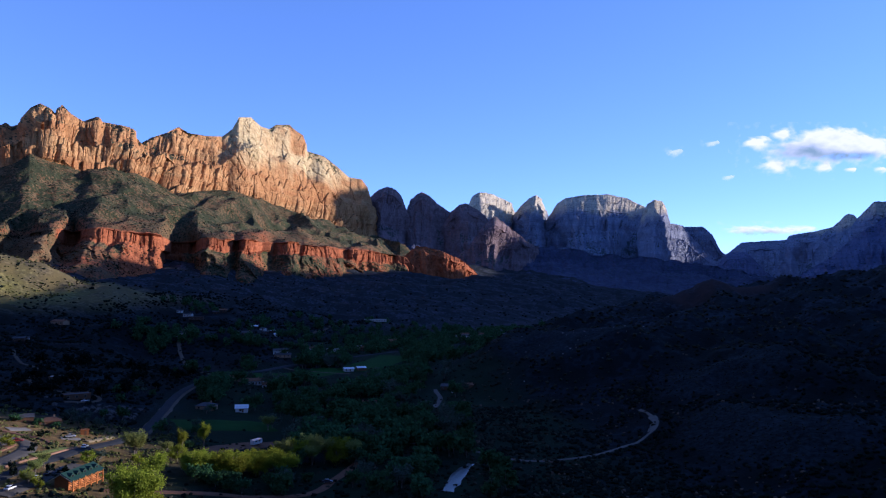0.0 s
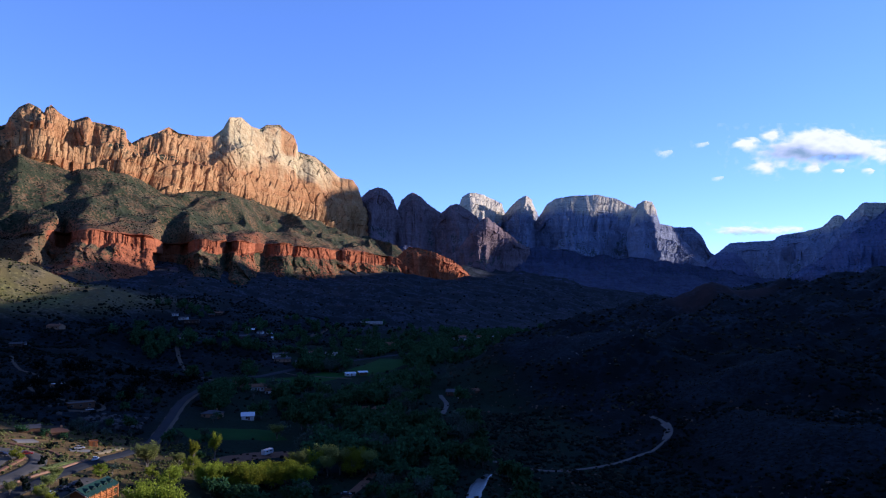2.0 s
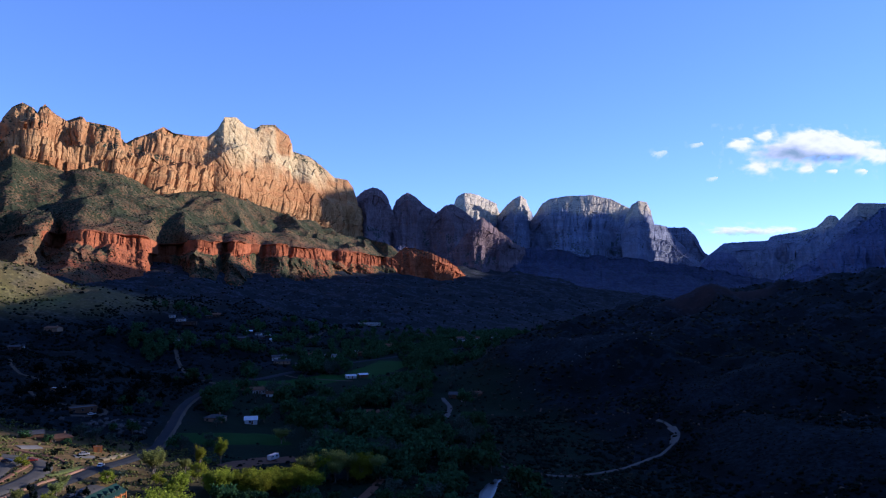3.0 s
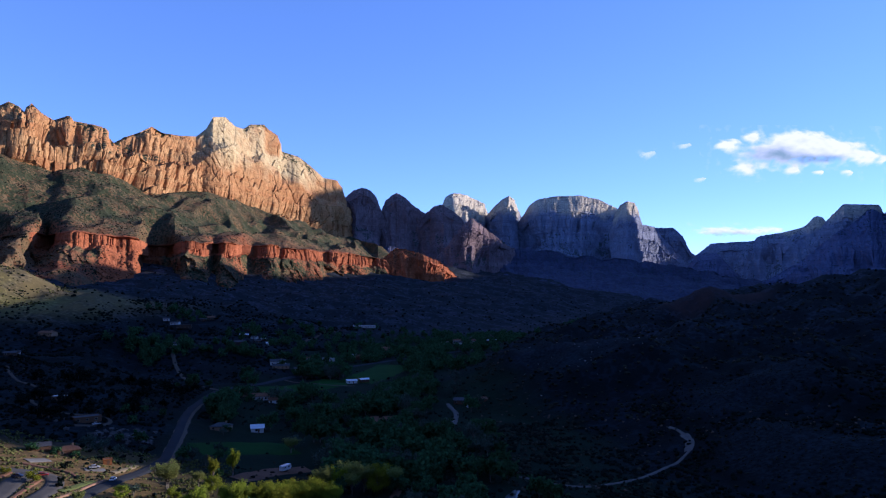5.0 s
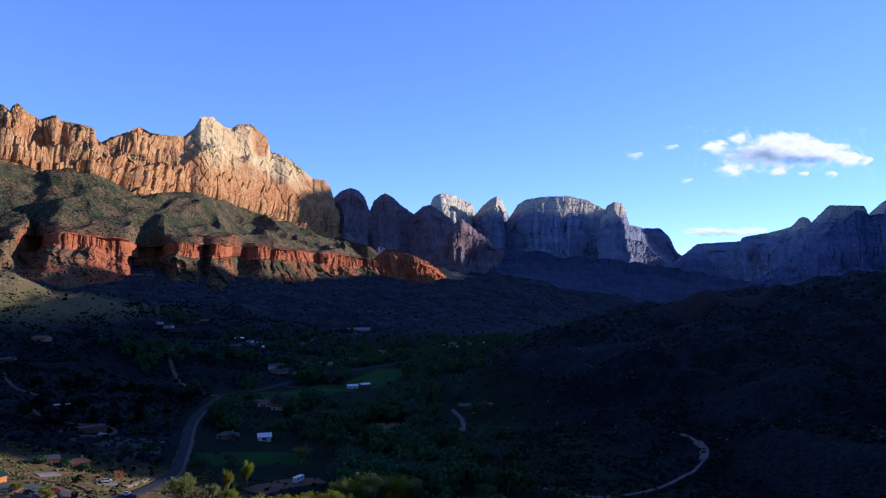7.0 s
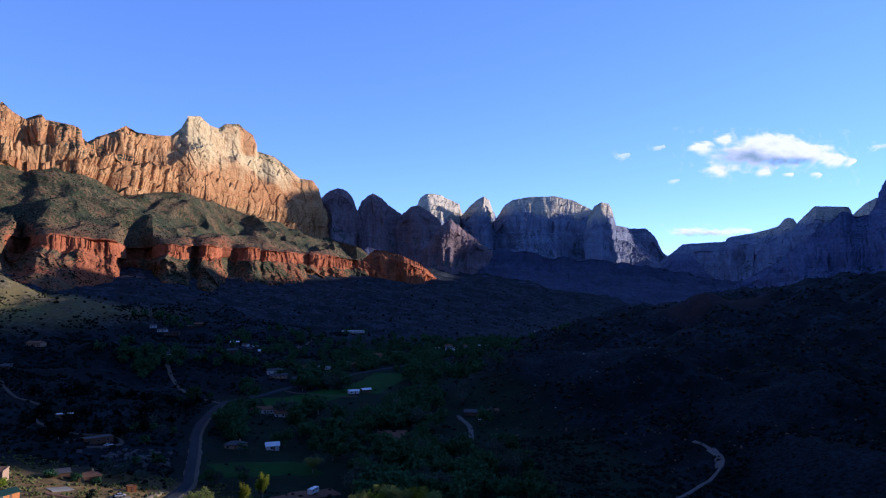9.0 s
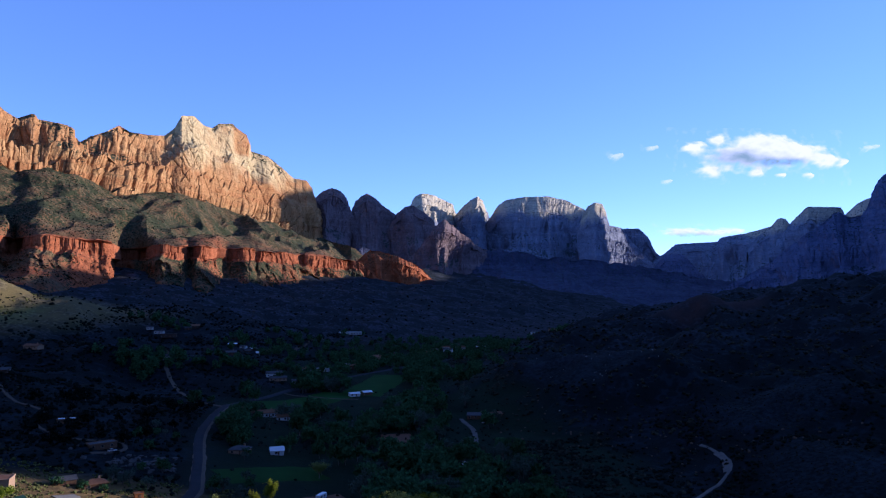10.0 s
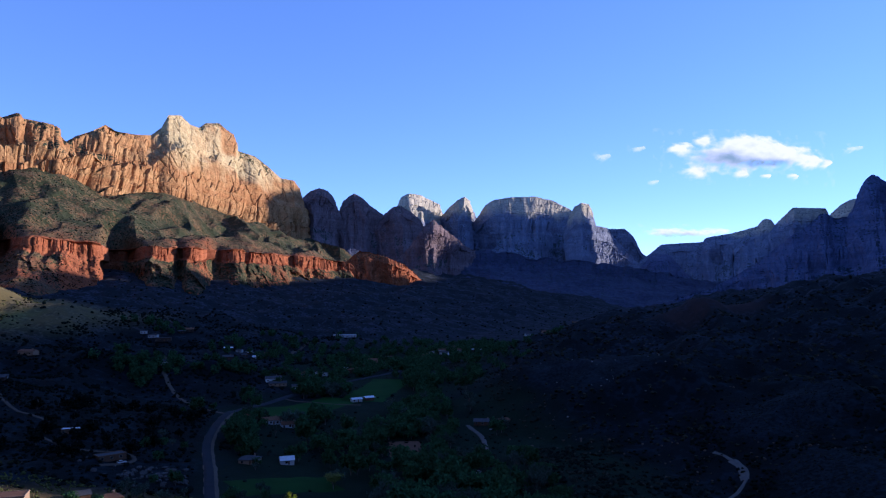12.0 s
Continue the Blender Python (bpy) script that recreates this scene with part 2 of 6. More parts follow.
def carve(x, y, z, cliff, flute=26.0, wide=75.0, ledge=5.0, seed=1, calm=0.0, tall=3.0):
    """Weathers a grid along its normals: buttresses, tiers of upright jointed columns with ledges between, slanting cracks, rubble. cliff: 0 on slopes, 1 on walls."""
    n = normals_of(x, y, z)
    if n[..., 1].mean() > 0:
        n = -n
    along = np.hypot(np.gradient(x.mean(1)), np.gradient(y.mean(1)))
    u = np.cumsum(along)[:, None] + 0 * x
    hush = 1 - calm
    swell = np.abs(lattice_noise(u / (wide * 1.5), 0 * u + 0.4, z / (wide * 1.5 * tall), seed)) * 2 - 0.5
    d, ledges = flute * (0.3 + 0.7 * hush) * 0.9 * swell, 0.0
    wander = fbm(u / (wide * 0.8), 0 * u + 3.1, z / (wide * 0.8), 3, seed + 41)
    for o, (across_of, gap, push, lean, deep) in enumerate(((0.62, 1.9, 0.55, 0.38, 0.24), (0.27, 1.0, 0.28, 0.20, 0.14), (0.11, 0.45, 0.11, 0.08, 0.05))):
        bed = z / (wide * gap * tall / 2.2) + 0.55 * lattice_noise(u / (wide * 1.7), 0 * u, 0 * u + o, seed + 9 + o) + 0.35 * lattice_noise(u / (wide * 0.3), 0 * u, 0 * u, seed + 19 + o)
        tier = np.floor(bed)
        value, tilt, across, edge = columns_of((u + 0.05 * wide * wander) / (wide * across_of) + 0.37 * tier, tier, seed + 5 * o)
        d = d + flute * hush * (push * (value - 0.5) + lean * tilt * across - deep * np.exp(-edge / 0.09))
        up = bed - tier
        ledges = ledges + (1.0, 0.5, 0.2)[o] * (up - 0.5)
    chip = fbm(x / 9, y / 9, z / 9, 3, seed + 8)
    lump = fbm(x / 90, y / 90, z / 90, 5, seed + 3)
    slant = np.abs(fbm((u + 0.8 * z) / (wide * 1.1), (z - 0.5 * u) / (wide * 2.4), 0 * u + 0.7, 3, seed + 13))
    crack = -np.exp(-slant / 0.045)
    d = cliff * (d + flute * (0.05 + 0.18 * calm) * crack + ledge * (0.15 + 0.85 * hush) * ledges + 1.2 * chip)
    d = d + (1 - cliff) * 9 * lump + 1.5 * lump
    return x + n[..., 0] * d, y + n[..., 1] * d, z + n[..., 2] * d * 0.7


def settle(x, y, z, crest, level, soft=13):
    """Brings a weathered mountain's skyline back to its crest line (bearing, depth, height), as seen from a height."""
    i = np.argmax((z - level) / y, axis=1)
    j = np.arange(len(i))
    want = (line(crest, 2, x[j, i] / y[j, i]) - level) / line(crest, 1, x[j, i] / y[j, i])
    off = want - (z[j, i] - level) / y[j, i]
    off = np.convolve(np.pad(off, (soft // 2, (soft - 1) // 2), mode="edge"), np.ones(soft) / soft, "valid")
    up = np.clip((z - z.min(1, keepdims=True)) / (z[j, i] - z.min(1))[:, None], 0, 1)
    return z + off[:, None] * y * up ** 1.5


def slope_of(x, y, z):
    return np.abs(normals_of(x, y, z)[..., 2])


# ------------------------------------------------------------------ the valley floor
AXIS = [(-2000, 120), (0, 40), (330, 5), (700, -60), (1000, 0), (1400, 200), (1900, 520), (2600, 1000), (3500, 1450), (5000, 2200)]


KNOLLS = ((100, 645, 52, 66, 14), (314, 870, 85, 42, 16), (140, 380, 24, 32, 5), (160, 338, 27, 27, 5), (176, 482, 44, 34, 6), (60, 720, 40, 60, 8))


def knoll_cover(x, y, which):
    return sum(np.exp(-((x - KNOLLS[i][0]) / KNOLLS[i][2]) ** 2 - ((y - KNOLLS[i][1]) / KNOLLS[i][3]) ** 2) for i in which)


def ground_height(x, y, rough=True):
    axis = np.interp(y, [a[0] for a in AXIS], [a[1] for a in AXIS])
    floor = np.maximum(0, y - 500) * 0.0165
    d = x - axis
    right_flat = np.interp(y, [0, 450, 560, 640, 2000], [110, 110, 60, 35, 90])
    left = np.maximum(0, -d - 85)
    right = np.maximum(0, d - right_flat)
    rise = left * 0.13 + right * 0.142
    rise = np.where(rise > 110, 110 + (rise - 110) * 0.35, rise)
    z = floor + rise
    z = z + sum(KNOLLS[i][4] * knoll_cover(x, y, (i,)) for i in range(len(KNOLLS)))
    if rough:
        side = np.clip((left + right) / 150, 0, 1) * (0.25 + 0.75 * smooth01(np.hypot(x + 170, y - 380), 180, 420))
        z = z + np.clip(right / 120, 0, 1) * (16 * fbm(x / 120, y / 150, 0 * x + 0.7, 4, 14, ridged=True) - 10) * smooth01(-y, -1900, -1300)
        z = z + 42 * np.exp(-((x + 625) / 130) ** 2 - ((y - 1010) / 90) ** 2)
        z = z + side * (15 * fbm(x / 190, y / 190, 0 * x + 0.3, 4, 4, ridged=True) - 8) + 1.4 * side * fbm(x / 28, y / 28, 0 * x, 3, 8)
    return z


def ground_at(x, y):
    return float(ground_height(np.array([[float(x)]]), np.array([[float(y)]]))[0, 0])


fine = np.radians(np.arange(-38, 45, 0.15))
coarse = np.radians(np.arange(45, 322, 4.0))
turns = np.concatenate([fine, coarse])
reach = np.concatenate([[1, 40, 90], np.geomspace(130, 3300, 300), [3700, 4200, 5000]])
gx = np.sin(turns)[:, None] * reach[None, :]
gy = np.cos(turns)[:, None] * reach[None, :]
gz = ground_height(gx, gy)
axis_x = np.interp(gy, [a[0] for a in AXIS], [a[1] for a in AXIS])
green = smooth01(-np.abs(gx - axis_x + 25), -170, -70) * smooth01(-gy, -1500, -900)
# yard and dry also mark where sunlight is put into the soil's colour.
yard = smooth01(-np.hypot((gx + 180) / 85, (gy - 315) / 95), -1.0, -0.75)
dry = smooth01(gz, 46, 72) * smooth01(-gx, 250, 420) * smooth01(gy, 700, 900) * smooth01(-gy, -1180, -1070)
# The upper mask grows with distance and paints haze onto the ground.
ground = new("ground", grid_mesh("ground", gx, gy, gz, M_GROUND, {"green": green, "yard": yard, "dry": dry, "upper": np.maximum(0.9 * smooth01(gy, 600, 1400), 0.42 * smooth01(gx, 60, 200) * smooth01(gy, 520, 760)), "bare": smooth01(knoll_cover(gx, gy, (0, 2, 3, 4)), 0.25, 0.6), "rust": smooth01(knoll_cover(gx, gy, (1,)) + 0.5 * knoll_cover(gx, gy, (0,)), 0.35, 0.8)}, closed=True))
tagged(ground, "dry valley floor of soil, sage and grass, toned dark for shade", "ground", kind="structure")


# ------------------------------------------------------------------ mountains
def mountain(name, label, grid, material, attributes, cuts):
    """A mountain whose slope, wall and top are parts. cuts: (part, first row, last row)."""
    x, y, z = grid
    base = Vector((float(x.mean()), float(y.mean()), float(z.min())))
    ob = tagged(new(name), label, "mountain")
    ob.location = base
    for title, a, b in cuts:
        rows = slice(a, min(b + 1, x.shape[1]))
        me = grid_mesh(title, x[:, rows] - base.x, y[:, rows] - base.y, z[:, rows] - base.z, material,
                       {key: v[:, rows] for key, v in attributes.items()}, smooth=False)
        new(title, me).parent = ob
    return ob


# bearing (x over y), depth ahead, height
WEST_DEPTH = [(-0.884, 1450), (-0.698, 1720), (-0.535, 1925), (-0.418, 2095), (-0.351, 2250), (-0.265, 2560), (-0.208, 2900), (-0.145, 3100), (-0.094, 3210), (-0.05, 3600)]
# bearing, rise over depth of the skyline
WEST_RISE = [(-0.884, 0.232), (-0.7, 0.244), (-0.63, 0.245), (-0.586, 0.2138), (-0.579, 0.2175), (-0.571, 0.2123), (-0.563, 0.2145), (-0.558, 0.2243), (-0.547, 0.2372), (-0.534, 0.2432), (-0.52, 0.2364), (-0.514, 0.2296), (-0.505, 0.241), (-0.491, 0.2281), (-0.476, 0.219), (-0.457, 0.2258), (-0.451, 0.2183), (-0.434, 0.2153), (-0.413, 0.2107), (-0.407, 0.1987), (-0.399, 0.1896), (-0.386, 0.1972), (-0.367, 0.2032), (-0.35, 0.2115), (-0.336, 0.2032), (-0.312, 0.1994), (-0.292, 0.1987), (-0.279, 0.2085), (-0.27, 0.2243), (-0.254, 0.2243), (-0.241, 0.2123), (-0.23, 0.2085), (-0.221, 0.2145), (-0.203, 0.2145), (-0.198, 0.2092), (-0.184, 0.1994), (-0.181, 0.1798), (-0.157, 0.1723), (-0.139, 0.1581), (-0.124, 0.1446), (-0.107, 0.1416), (-0.1, 0.1318), (-0.095, 0.1168), (-0.094, 0.108), (-0.07, 0.09), (-0.05, 0.075)]
WEST_CREST = [(k, line(WEST_DEPTH, 1, k), HEIGHT + e * line(WEST_DEPTH, 1, k)) for k, e in WEST_RISE]
WEST_FOOT = [(-0.882, 1330, 294), (-0.696, 1580, 320), (-0.584, 1700, 335), (-0.546, 1740, 380), (-0.512, 1790, 376), (-0.477, 1840, 352),
             (-0.443, 1880, 366), (-0.405, 1930, 357), (-0.353, 2060, 332), (-0.293, 2300, 361), (-0.245, 2420, 349), (-0.198, 2640, 334),
             (-0.155, 2800, 300), (-0.094, 3000, 266), (-0.08, 3250, 262), (-0.05, 3480, 250)]
RIM = [(-0.879, 1000, 150), (-0.582, 1290, 176), (-0.497, 1390, 191), (-0.434, 1440, 190), (-0.359, 1500, 181), (-0.326, 1530, 183),
       (-0.27, 1600, 183), (-0.24, 1645, 182), (-0.207, 1730, 182), (-0.177, 1800, 183), (-0.107, 1980, 175), (-0.060, 2095, 171), (-0.05, 2100, 165), (-0.035, 2085, 132), (-0.015, 2075, 92), (-0.005, 2070, 70)]


def row(ks, ys, zs):
    return [ks * ys, ys, zs]


ks = np.concatenate([np.linspace(-0.88, -0.64, 80, endpoint=False), np.linspace(-0.64, -0.055, 1040)])
cy, cz = line(WEST_CREST, 1, ks), line(WEST_CREST, 2, ks)
fy, fz = line(WEST_FOOT, 1, ks), line(WEST_FOOT, 2, ks)
rough = smooth01(-ks, 0.28, 0.36)
jag = fbm(ks * 34, 0 * ks, 0 * ks, 4, 51, ridged=True) - 0.9
cz = cz + rough * 5 * jag + (1 - rough) * 2 * jag
tier = np.clip(0.50 + 0.22 * fbm(ks * 14, 0 * ks, 0 * ks, 3, 52), 0.25, 0.75)
step = np.clip(0.25 + 0.30 * rough * np.abs(fbm(ks * 22, 0 * ks, 0 * ks, 3, 53)), 0.2, 0.6)
rows = [row(ks, fy - 30, fz - 60), row(ks, fy, fz), row(ks, fy + 0.20 * (cy - fy), fz + tier * (cz - fz)),
        row(ks, fy + (0.20 + step) * (cy - fy), fz + (tier + 0.10) * (cz - fz)), row(ks, fy + 0.86 * (cy - fy), fz + 0.93 * (cz - fz)), row(ks, cy, cz),
        row(ks, cy + 120, cz - 25), row(ks, cy + 500, cz * 0 + 150)]
x, y, z = loft(rows, (16, 90, 30, 100, 16, 12, 12))
wall = np.ones(x.shape[1])
wall[:16], wall[-30:] = 0.5, 0.12
wall[-46:-30] = 0.3
calm = 0.72 * smooth01(x / y, -0.33, -0.27) * smooth01(z, 330, 420) + 0.10 * smooth01(x / y, -0.38, -0.30)
wall[200:252] = np.linspace(1.0, 0.35, 52)
x, y, z = carve(x, y, z, wall[None, :] * np.ones_like(x), flute=29, wide=84, ledge=17.0, seed=2, calm=np.clip(calm, 0, 0.95), tall=1.5)
z = settle(x, y, z, WEST_CREST, HEIGHT, 4)
k = x / y
pale = smooth01(k, -0.34, -0.26) * smooth01(-k, 0.09, 0.15) * smooth01(z, 380, 560) * 0.6 + 0.12 * smooth01(z, 400, 540)
pale = pale - 0.7 * smooth01(k, -0.206, -0.196) * smooth01(-k, 0.181, 0.184) * smooth01(z, 560, 600)
level = slope_of(x, y, z)
below = line(WEST_CREST, 2, k) - z
capped = smooth01(k, -0.232, -0.228) * smooth01(-k, 0.196, 0.199) * smooth01(-below, -24, -16) + smooth01(k, -0.181, -0.177) * smooth01(-k, 0.125, 0.15) * smooth01(-below, -60, -25)
veg = np.maximum(smooth01(level, 0.55, 0.80) * (1 - np.clip(calm, 0, 0.95)), 0.95 * capped)
mountain("west_mountain", "high sunlit cliff of orange and cream sandstone", (x, y, z), M_WEST, {"pale": pale, "veg": veg},
         (("lower_wall", 0, 106), ("ledge", 106, 136), ("upper_wall", 136, 252), ("summit", 252, 999)))

# the red bench below it, with green slopes on top
ks = np.concatenate([np.linspace(-0.88, -0.64, 80, endpoint=False), np.linspace(-0.64, -0.008, 940)])
bays = sum(d * np.exp(-((ks - c) / w) ** 4) for c, w, d in ((-0.342, 0.023, 210),))


def gullies(k):
    return sum(d * np.exp(-((k - c) / w) ** 2) for c, w, d in ((-0.487, 0.015, 120), (-0.555, 0.026, 150), (-0.66, 0.02, 120)))


bays = bays + sum(d * np.exp(-((ks - c) / w) ** 2) for c, w, d in ((-0.272, 0.006, 70), (-0.226, 0.014, 85), (-0.186, 0.003, 16), (-0.128, 0.008, 30), (-0.098, 0.002, 10)))
r0 = line(RIM, 1, ks)
ry, rz = line(RIM, 1, ks) + bays + gullies(ks), line(RIM, 2, ks)
fy, fz = line(WEST_FOOT, 1, ks), line(WEST_FOOT, 2, ks)
end = smooth01(ks, -0.10, -0.055)
fy, fz = fy * (1 - end) + (ry + 320) * end, fz * (1 - end) + (rz + 20) * end
gentle = smooth01(-ks, 0.41, 0.45)
thick = np.clip(25 + 14 * fbm(ks * 40, 0 * ks, 0 * ks, 3, 57), 10, 42) * (1 - 0.75 * smooth01(-ks, 0.495, 0.52))
rows = [row(ks, r0 + 0.25 * bays + 0.6 * gullies(ks + 0.06) - 200 - 120 * gentle, rz - 135), row(ks, r0 + 0.6 * bays + 0.8 * gullies(ks + 0.04) - 98 - 80 * gentle, rz - 84), row(ks, r0 + bays + gullies(ks + 0.015) - 42 - 25 * gentle, rz - 26 - thick), row(ks, ry - 10, rz - thick), row(ks, ry, rz),
        row(ks, np.maximum(ry + 18, r0 + 0.22 * (fy - r0)), rz + 0.10 * (fz - rz)), row(ks, np.maximum(ry + 45, r0 + 0.5 * (fy - r0)), rz + 0.33 * (fz - rz)),
        row(ks, fy, fz + 6), row(ks, fy + 90, fz + 40)]
x, y, z = loft(rows, (8, 26, 10, 26, 24, 36, 44, 12))
wall = np.zeros(x.shape[1])
wall[6:44], wall[44:70] = 0.18, 1.0
rib = fbm(x / 85, y / 85, z / 110, 4, 37, ridged=True) * 10 - 5
low = np.concatenate([np.zeros(6), np.ones(34), np.linspace(1, 0, 8), np.zeros(x.shape[1] - 48)])
y = y - rib * low[None, :] * (1.3 + 1.2 * smooth01(x / y, -0.52, -0.47))
spur = fbm(x / 210, y / 600, 0 * x, 3, 31, ridged=True) * 46 - 40
on_top = np.concatenate([np.zeros(70), np.linspace(0, 1, 30), np.ones(60), np.linspace(1, 0, x.shape[1] - 160)])
z = z + spur * on_top[None, :] * (1 - 0.55 * smooth01(-x / y, 0.42, 0.50))
quiet = (x, y, z)
x, y, z = carve(x, y, z, wall[None, :] * np.ones_like(x) * (0.3 + 0.7 * smooth01(x / y, -0.52, -0.48)), flute=15, wide=60, ledge=1, seed=6, tall=2.0)
fade = (np.concatenate([np.full(38, 0.3), np.linspace(0.3, 0, 6), np.zeros(x.shape[1] - 44)]))[None, :]
x, y, z = (v * (1 - fade) + w * fade for v, w in zip((x, y, z), quiet))
level = slope_of(x, y, z)
up = np.arange(x.shape[1])[None, :] * np.ones_like(x)
kk = x / y
red = smooth01(kk, -0.428, -0.415) * smooth01(-kk, 0.335, 0.345)
veg = np.where(up > 70, 0.68 + 0.36 * smooth01(up, 80, 112), np.where(up > 43, 0.05, 0.9 * (1 - 0.6 * red)))
pale = np.where(up > 71, 0.62 + 0.35 * smooth01(up, 80, 96), np.where(up > 43, 0.05, 0.62 * (1 - 0.75 * red) + 0.45 * fbm(x / 70, y / 70, z / 30, 4, 38)))
veg = np.where(up > 43, veg, veg * (1 - 0.35 * smooth01(-kk, 0.40, 0.46)))
slide = smooth01(-kk, 0.50, 0.515) * (up < 75)
veg, pale = veg * (1 - slide) + 0.55 * slide, pale * (1 - slide) + 0.9 * slide
BENCH = (x, y, z, veg)
mountain("bench_mesa", "red cliff bench with scrub-covered slopes above", (x, y, z), M_RED, {"pale": pale, "veg": veg},
         (("lower_slope", 0, 44), ("red_cliff", 44, 70), ("bench_slope", 70, 94), ("upper_slope", 94, 999)))


def butte(name, label, crest, base, deep, material, columns, pale_from, flute=26, wide=75, seed=1, foot=0.42, stand=0.82, rugged=4.0, back=0.22):
    """A rock tower or mesa: talus skirt, wall and rounded top along a crest line."""
    ks = np.linspace(crest[0][0], crest[-1][0], columns)
    spots = np.linspace(crest[0][0], crest[-1][0], columns // 3)
    notch = fbm(spots * 4000 / 45, 0 * spots, 0 * spots, 4, seed + 90, ridged=True) - 0.9
    crest = list(zip(spots, line(crest, 1, spots), line(crest, 2, spots) + rugged * notch))
    cy, cz = line(crest, 1, ks), line(crest, 2, ks)
    h = np.maximum(cz - base, 5)
    g = h / h.max()
    fan = fbm(ks * cy.mean() / 130, 0 * ks, 0 * ks + 0.5, 3, seed + 70)
    foot = np.clip(foot * (1 + 0.75 * fan), 0.12, 0.75)
    rows = [row(ks, cy - (deep + 0.6 * h) * g - 30, cz * 0 + base - 140), row(ks, cy - deep * (0.55 + 0.25 * fan) * g, base + foot * h), row(ks, cy - deep * back * g, base + stand * h),
            row(ks, cy, cz), row(ks, cy + 0.35 * deep * g, base + 0.8 * h), row(ks, cy + deep * g + 30, cz * 0 + base - 140)]
    a, b, c = (24, 46, 18) if crest[0][1] < 4000 else (18, 40, 16)
    x, y, z = loft(rows, (a, b, c, 8, 8))
    wall = np.concatenate([np.linspace(0.3, 0.6, a), np.ones(b), np.full(c, 0.5), np.full(17, 0.2)])
    x, y, z = carve(x, y, z, wall[None, :] * np.ones_like(x), flute=flute, wide=wide, ledge=0.55 * flute, seed=seed, tall=1.3)
    z = settle(x, y, z, crest, HEIGHT, 5)
    level = slope_of(x, y, z)
    mountain(name, label, (x, y, z), material, {"pale": smooth01(z, pale_from - 60, pale_from + 60), "veg": smooth01(level + 0.35 * fbm(x / 120, y / 120, z / 120, 4, seed + 60), 0.50, 0.74) * np.concatenate([np.full(a, 0.95), np.full(x.shape[1] - a, 0.6)])[None, :]},
             (("talus_slope", 0, a), ("rock_wall", a, a + b), ("summit", a + b, 999)))


def prow(crest, at, near, left, right):
    """Swings a crest's faces round an edge that stands nearer, keeping its bearing and apparent height."""
    out = []
    for k, y, z in crest:
        f = max(0.0, 1 - (at - k) / left if k < at else 1 - (k - at) / right)
        f = f * f * (3 - 2 * f)
        out.append((k, y - near * f, HEIGHT + (z - HEIGHT) * (y - near * f) / y))
    return out


butte("end_butte", "small red butte with a crumbling cliff", prow([(-0.055, 2340, 165), (-0.035, 2340, 205), (-0.02, 2340, 202), (0.005, 2340, 184), (0.02, 2340, 168), (0.038, 2340, 138), (0.05, 2340, 104), (0.06, 2340, 80)], 0.008, 130, 0.065, 0.055),
      60, 190, M_RED, 240, 900, flute=14, wide=42, seed=12, foot=0.55, stand=0.85)
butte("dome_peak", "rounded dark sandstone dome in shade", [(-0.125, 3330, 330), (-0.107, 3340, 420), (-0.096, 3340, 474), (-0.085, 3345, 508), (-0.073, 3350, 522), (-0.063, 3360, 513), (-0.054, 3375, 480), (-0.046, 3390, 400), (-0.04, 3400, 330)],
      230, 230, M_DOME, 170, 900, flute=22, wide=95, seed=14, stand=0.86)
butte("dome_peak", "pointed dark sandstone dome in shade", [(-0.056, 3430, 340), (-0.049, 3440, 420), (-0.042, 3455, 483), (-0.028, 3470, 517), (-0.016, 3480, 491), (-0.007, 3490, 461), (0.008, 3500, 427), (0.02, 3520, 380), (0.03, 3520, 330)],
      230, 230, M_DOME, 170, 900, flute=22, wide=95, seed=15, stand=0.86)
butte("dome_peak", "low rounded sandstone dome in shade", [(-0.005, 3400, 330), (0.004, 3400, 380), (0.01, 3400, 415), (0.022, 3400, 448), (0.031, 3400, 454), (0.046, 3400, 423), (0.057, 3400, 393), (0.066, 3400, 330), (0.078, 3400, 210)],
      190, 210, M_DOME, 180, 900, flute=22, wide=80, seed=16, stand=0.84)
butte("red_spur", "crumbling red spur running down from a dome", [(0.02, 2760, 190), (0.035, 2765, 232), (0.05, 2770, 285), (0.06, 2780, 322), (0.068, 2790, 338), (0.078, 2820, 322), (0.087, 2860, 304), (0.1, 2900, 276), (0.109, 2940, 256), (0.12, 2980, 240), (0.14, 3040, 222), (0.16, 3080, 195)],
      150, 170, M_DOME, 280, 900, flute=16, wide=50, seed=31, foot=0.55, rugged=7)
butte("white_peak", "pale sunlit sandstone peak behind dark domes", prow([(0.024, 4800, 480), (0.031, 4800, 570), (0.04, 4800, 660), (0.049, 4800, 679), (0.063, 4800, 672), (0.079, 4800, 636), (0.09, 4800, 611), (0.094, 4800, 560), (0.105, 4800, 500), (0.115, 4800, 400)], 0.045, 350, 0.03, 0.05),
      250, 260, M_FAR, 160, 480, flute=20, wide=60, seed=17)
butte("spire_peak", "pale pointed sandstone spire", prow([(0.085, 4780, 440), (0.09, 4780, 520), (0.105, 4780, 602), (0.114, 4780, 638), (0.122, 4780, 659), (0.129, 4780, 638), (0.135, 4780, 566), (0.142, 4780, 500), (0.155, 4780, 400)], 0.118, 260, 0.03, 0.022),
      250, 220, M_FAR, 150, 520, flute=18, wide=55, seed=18)
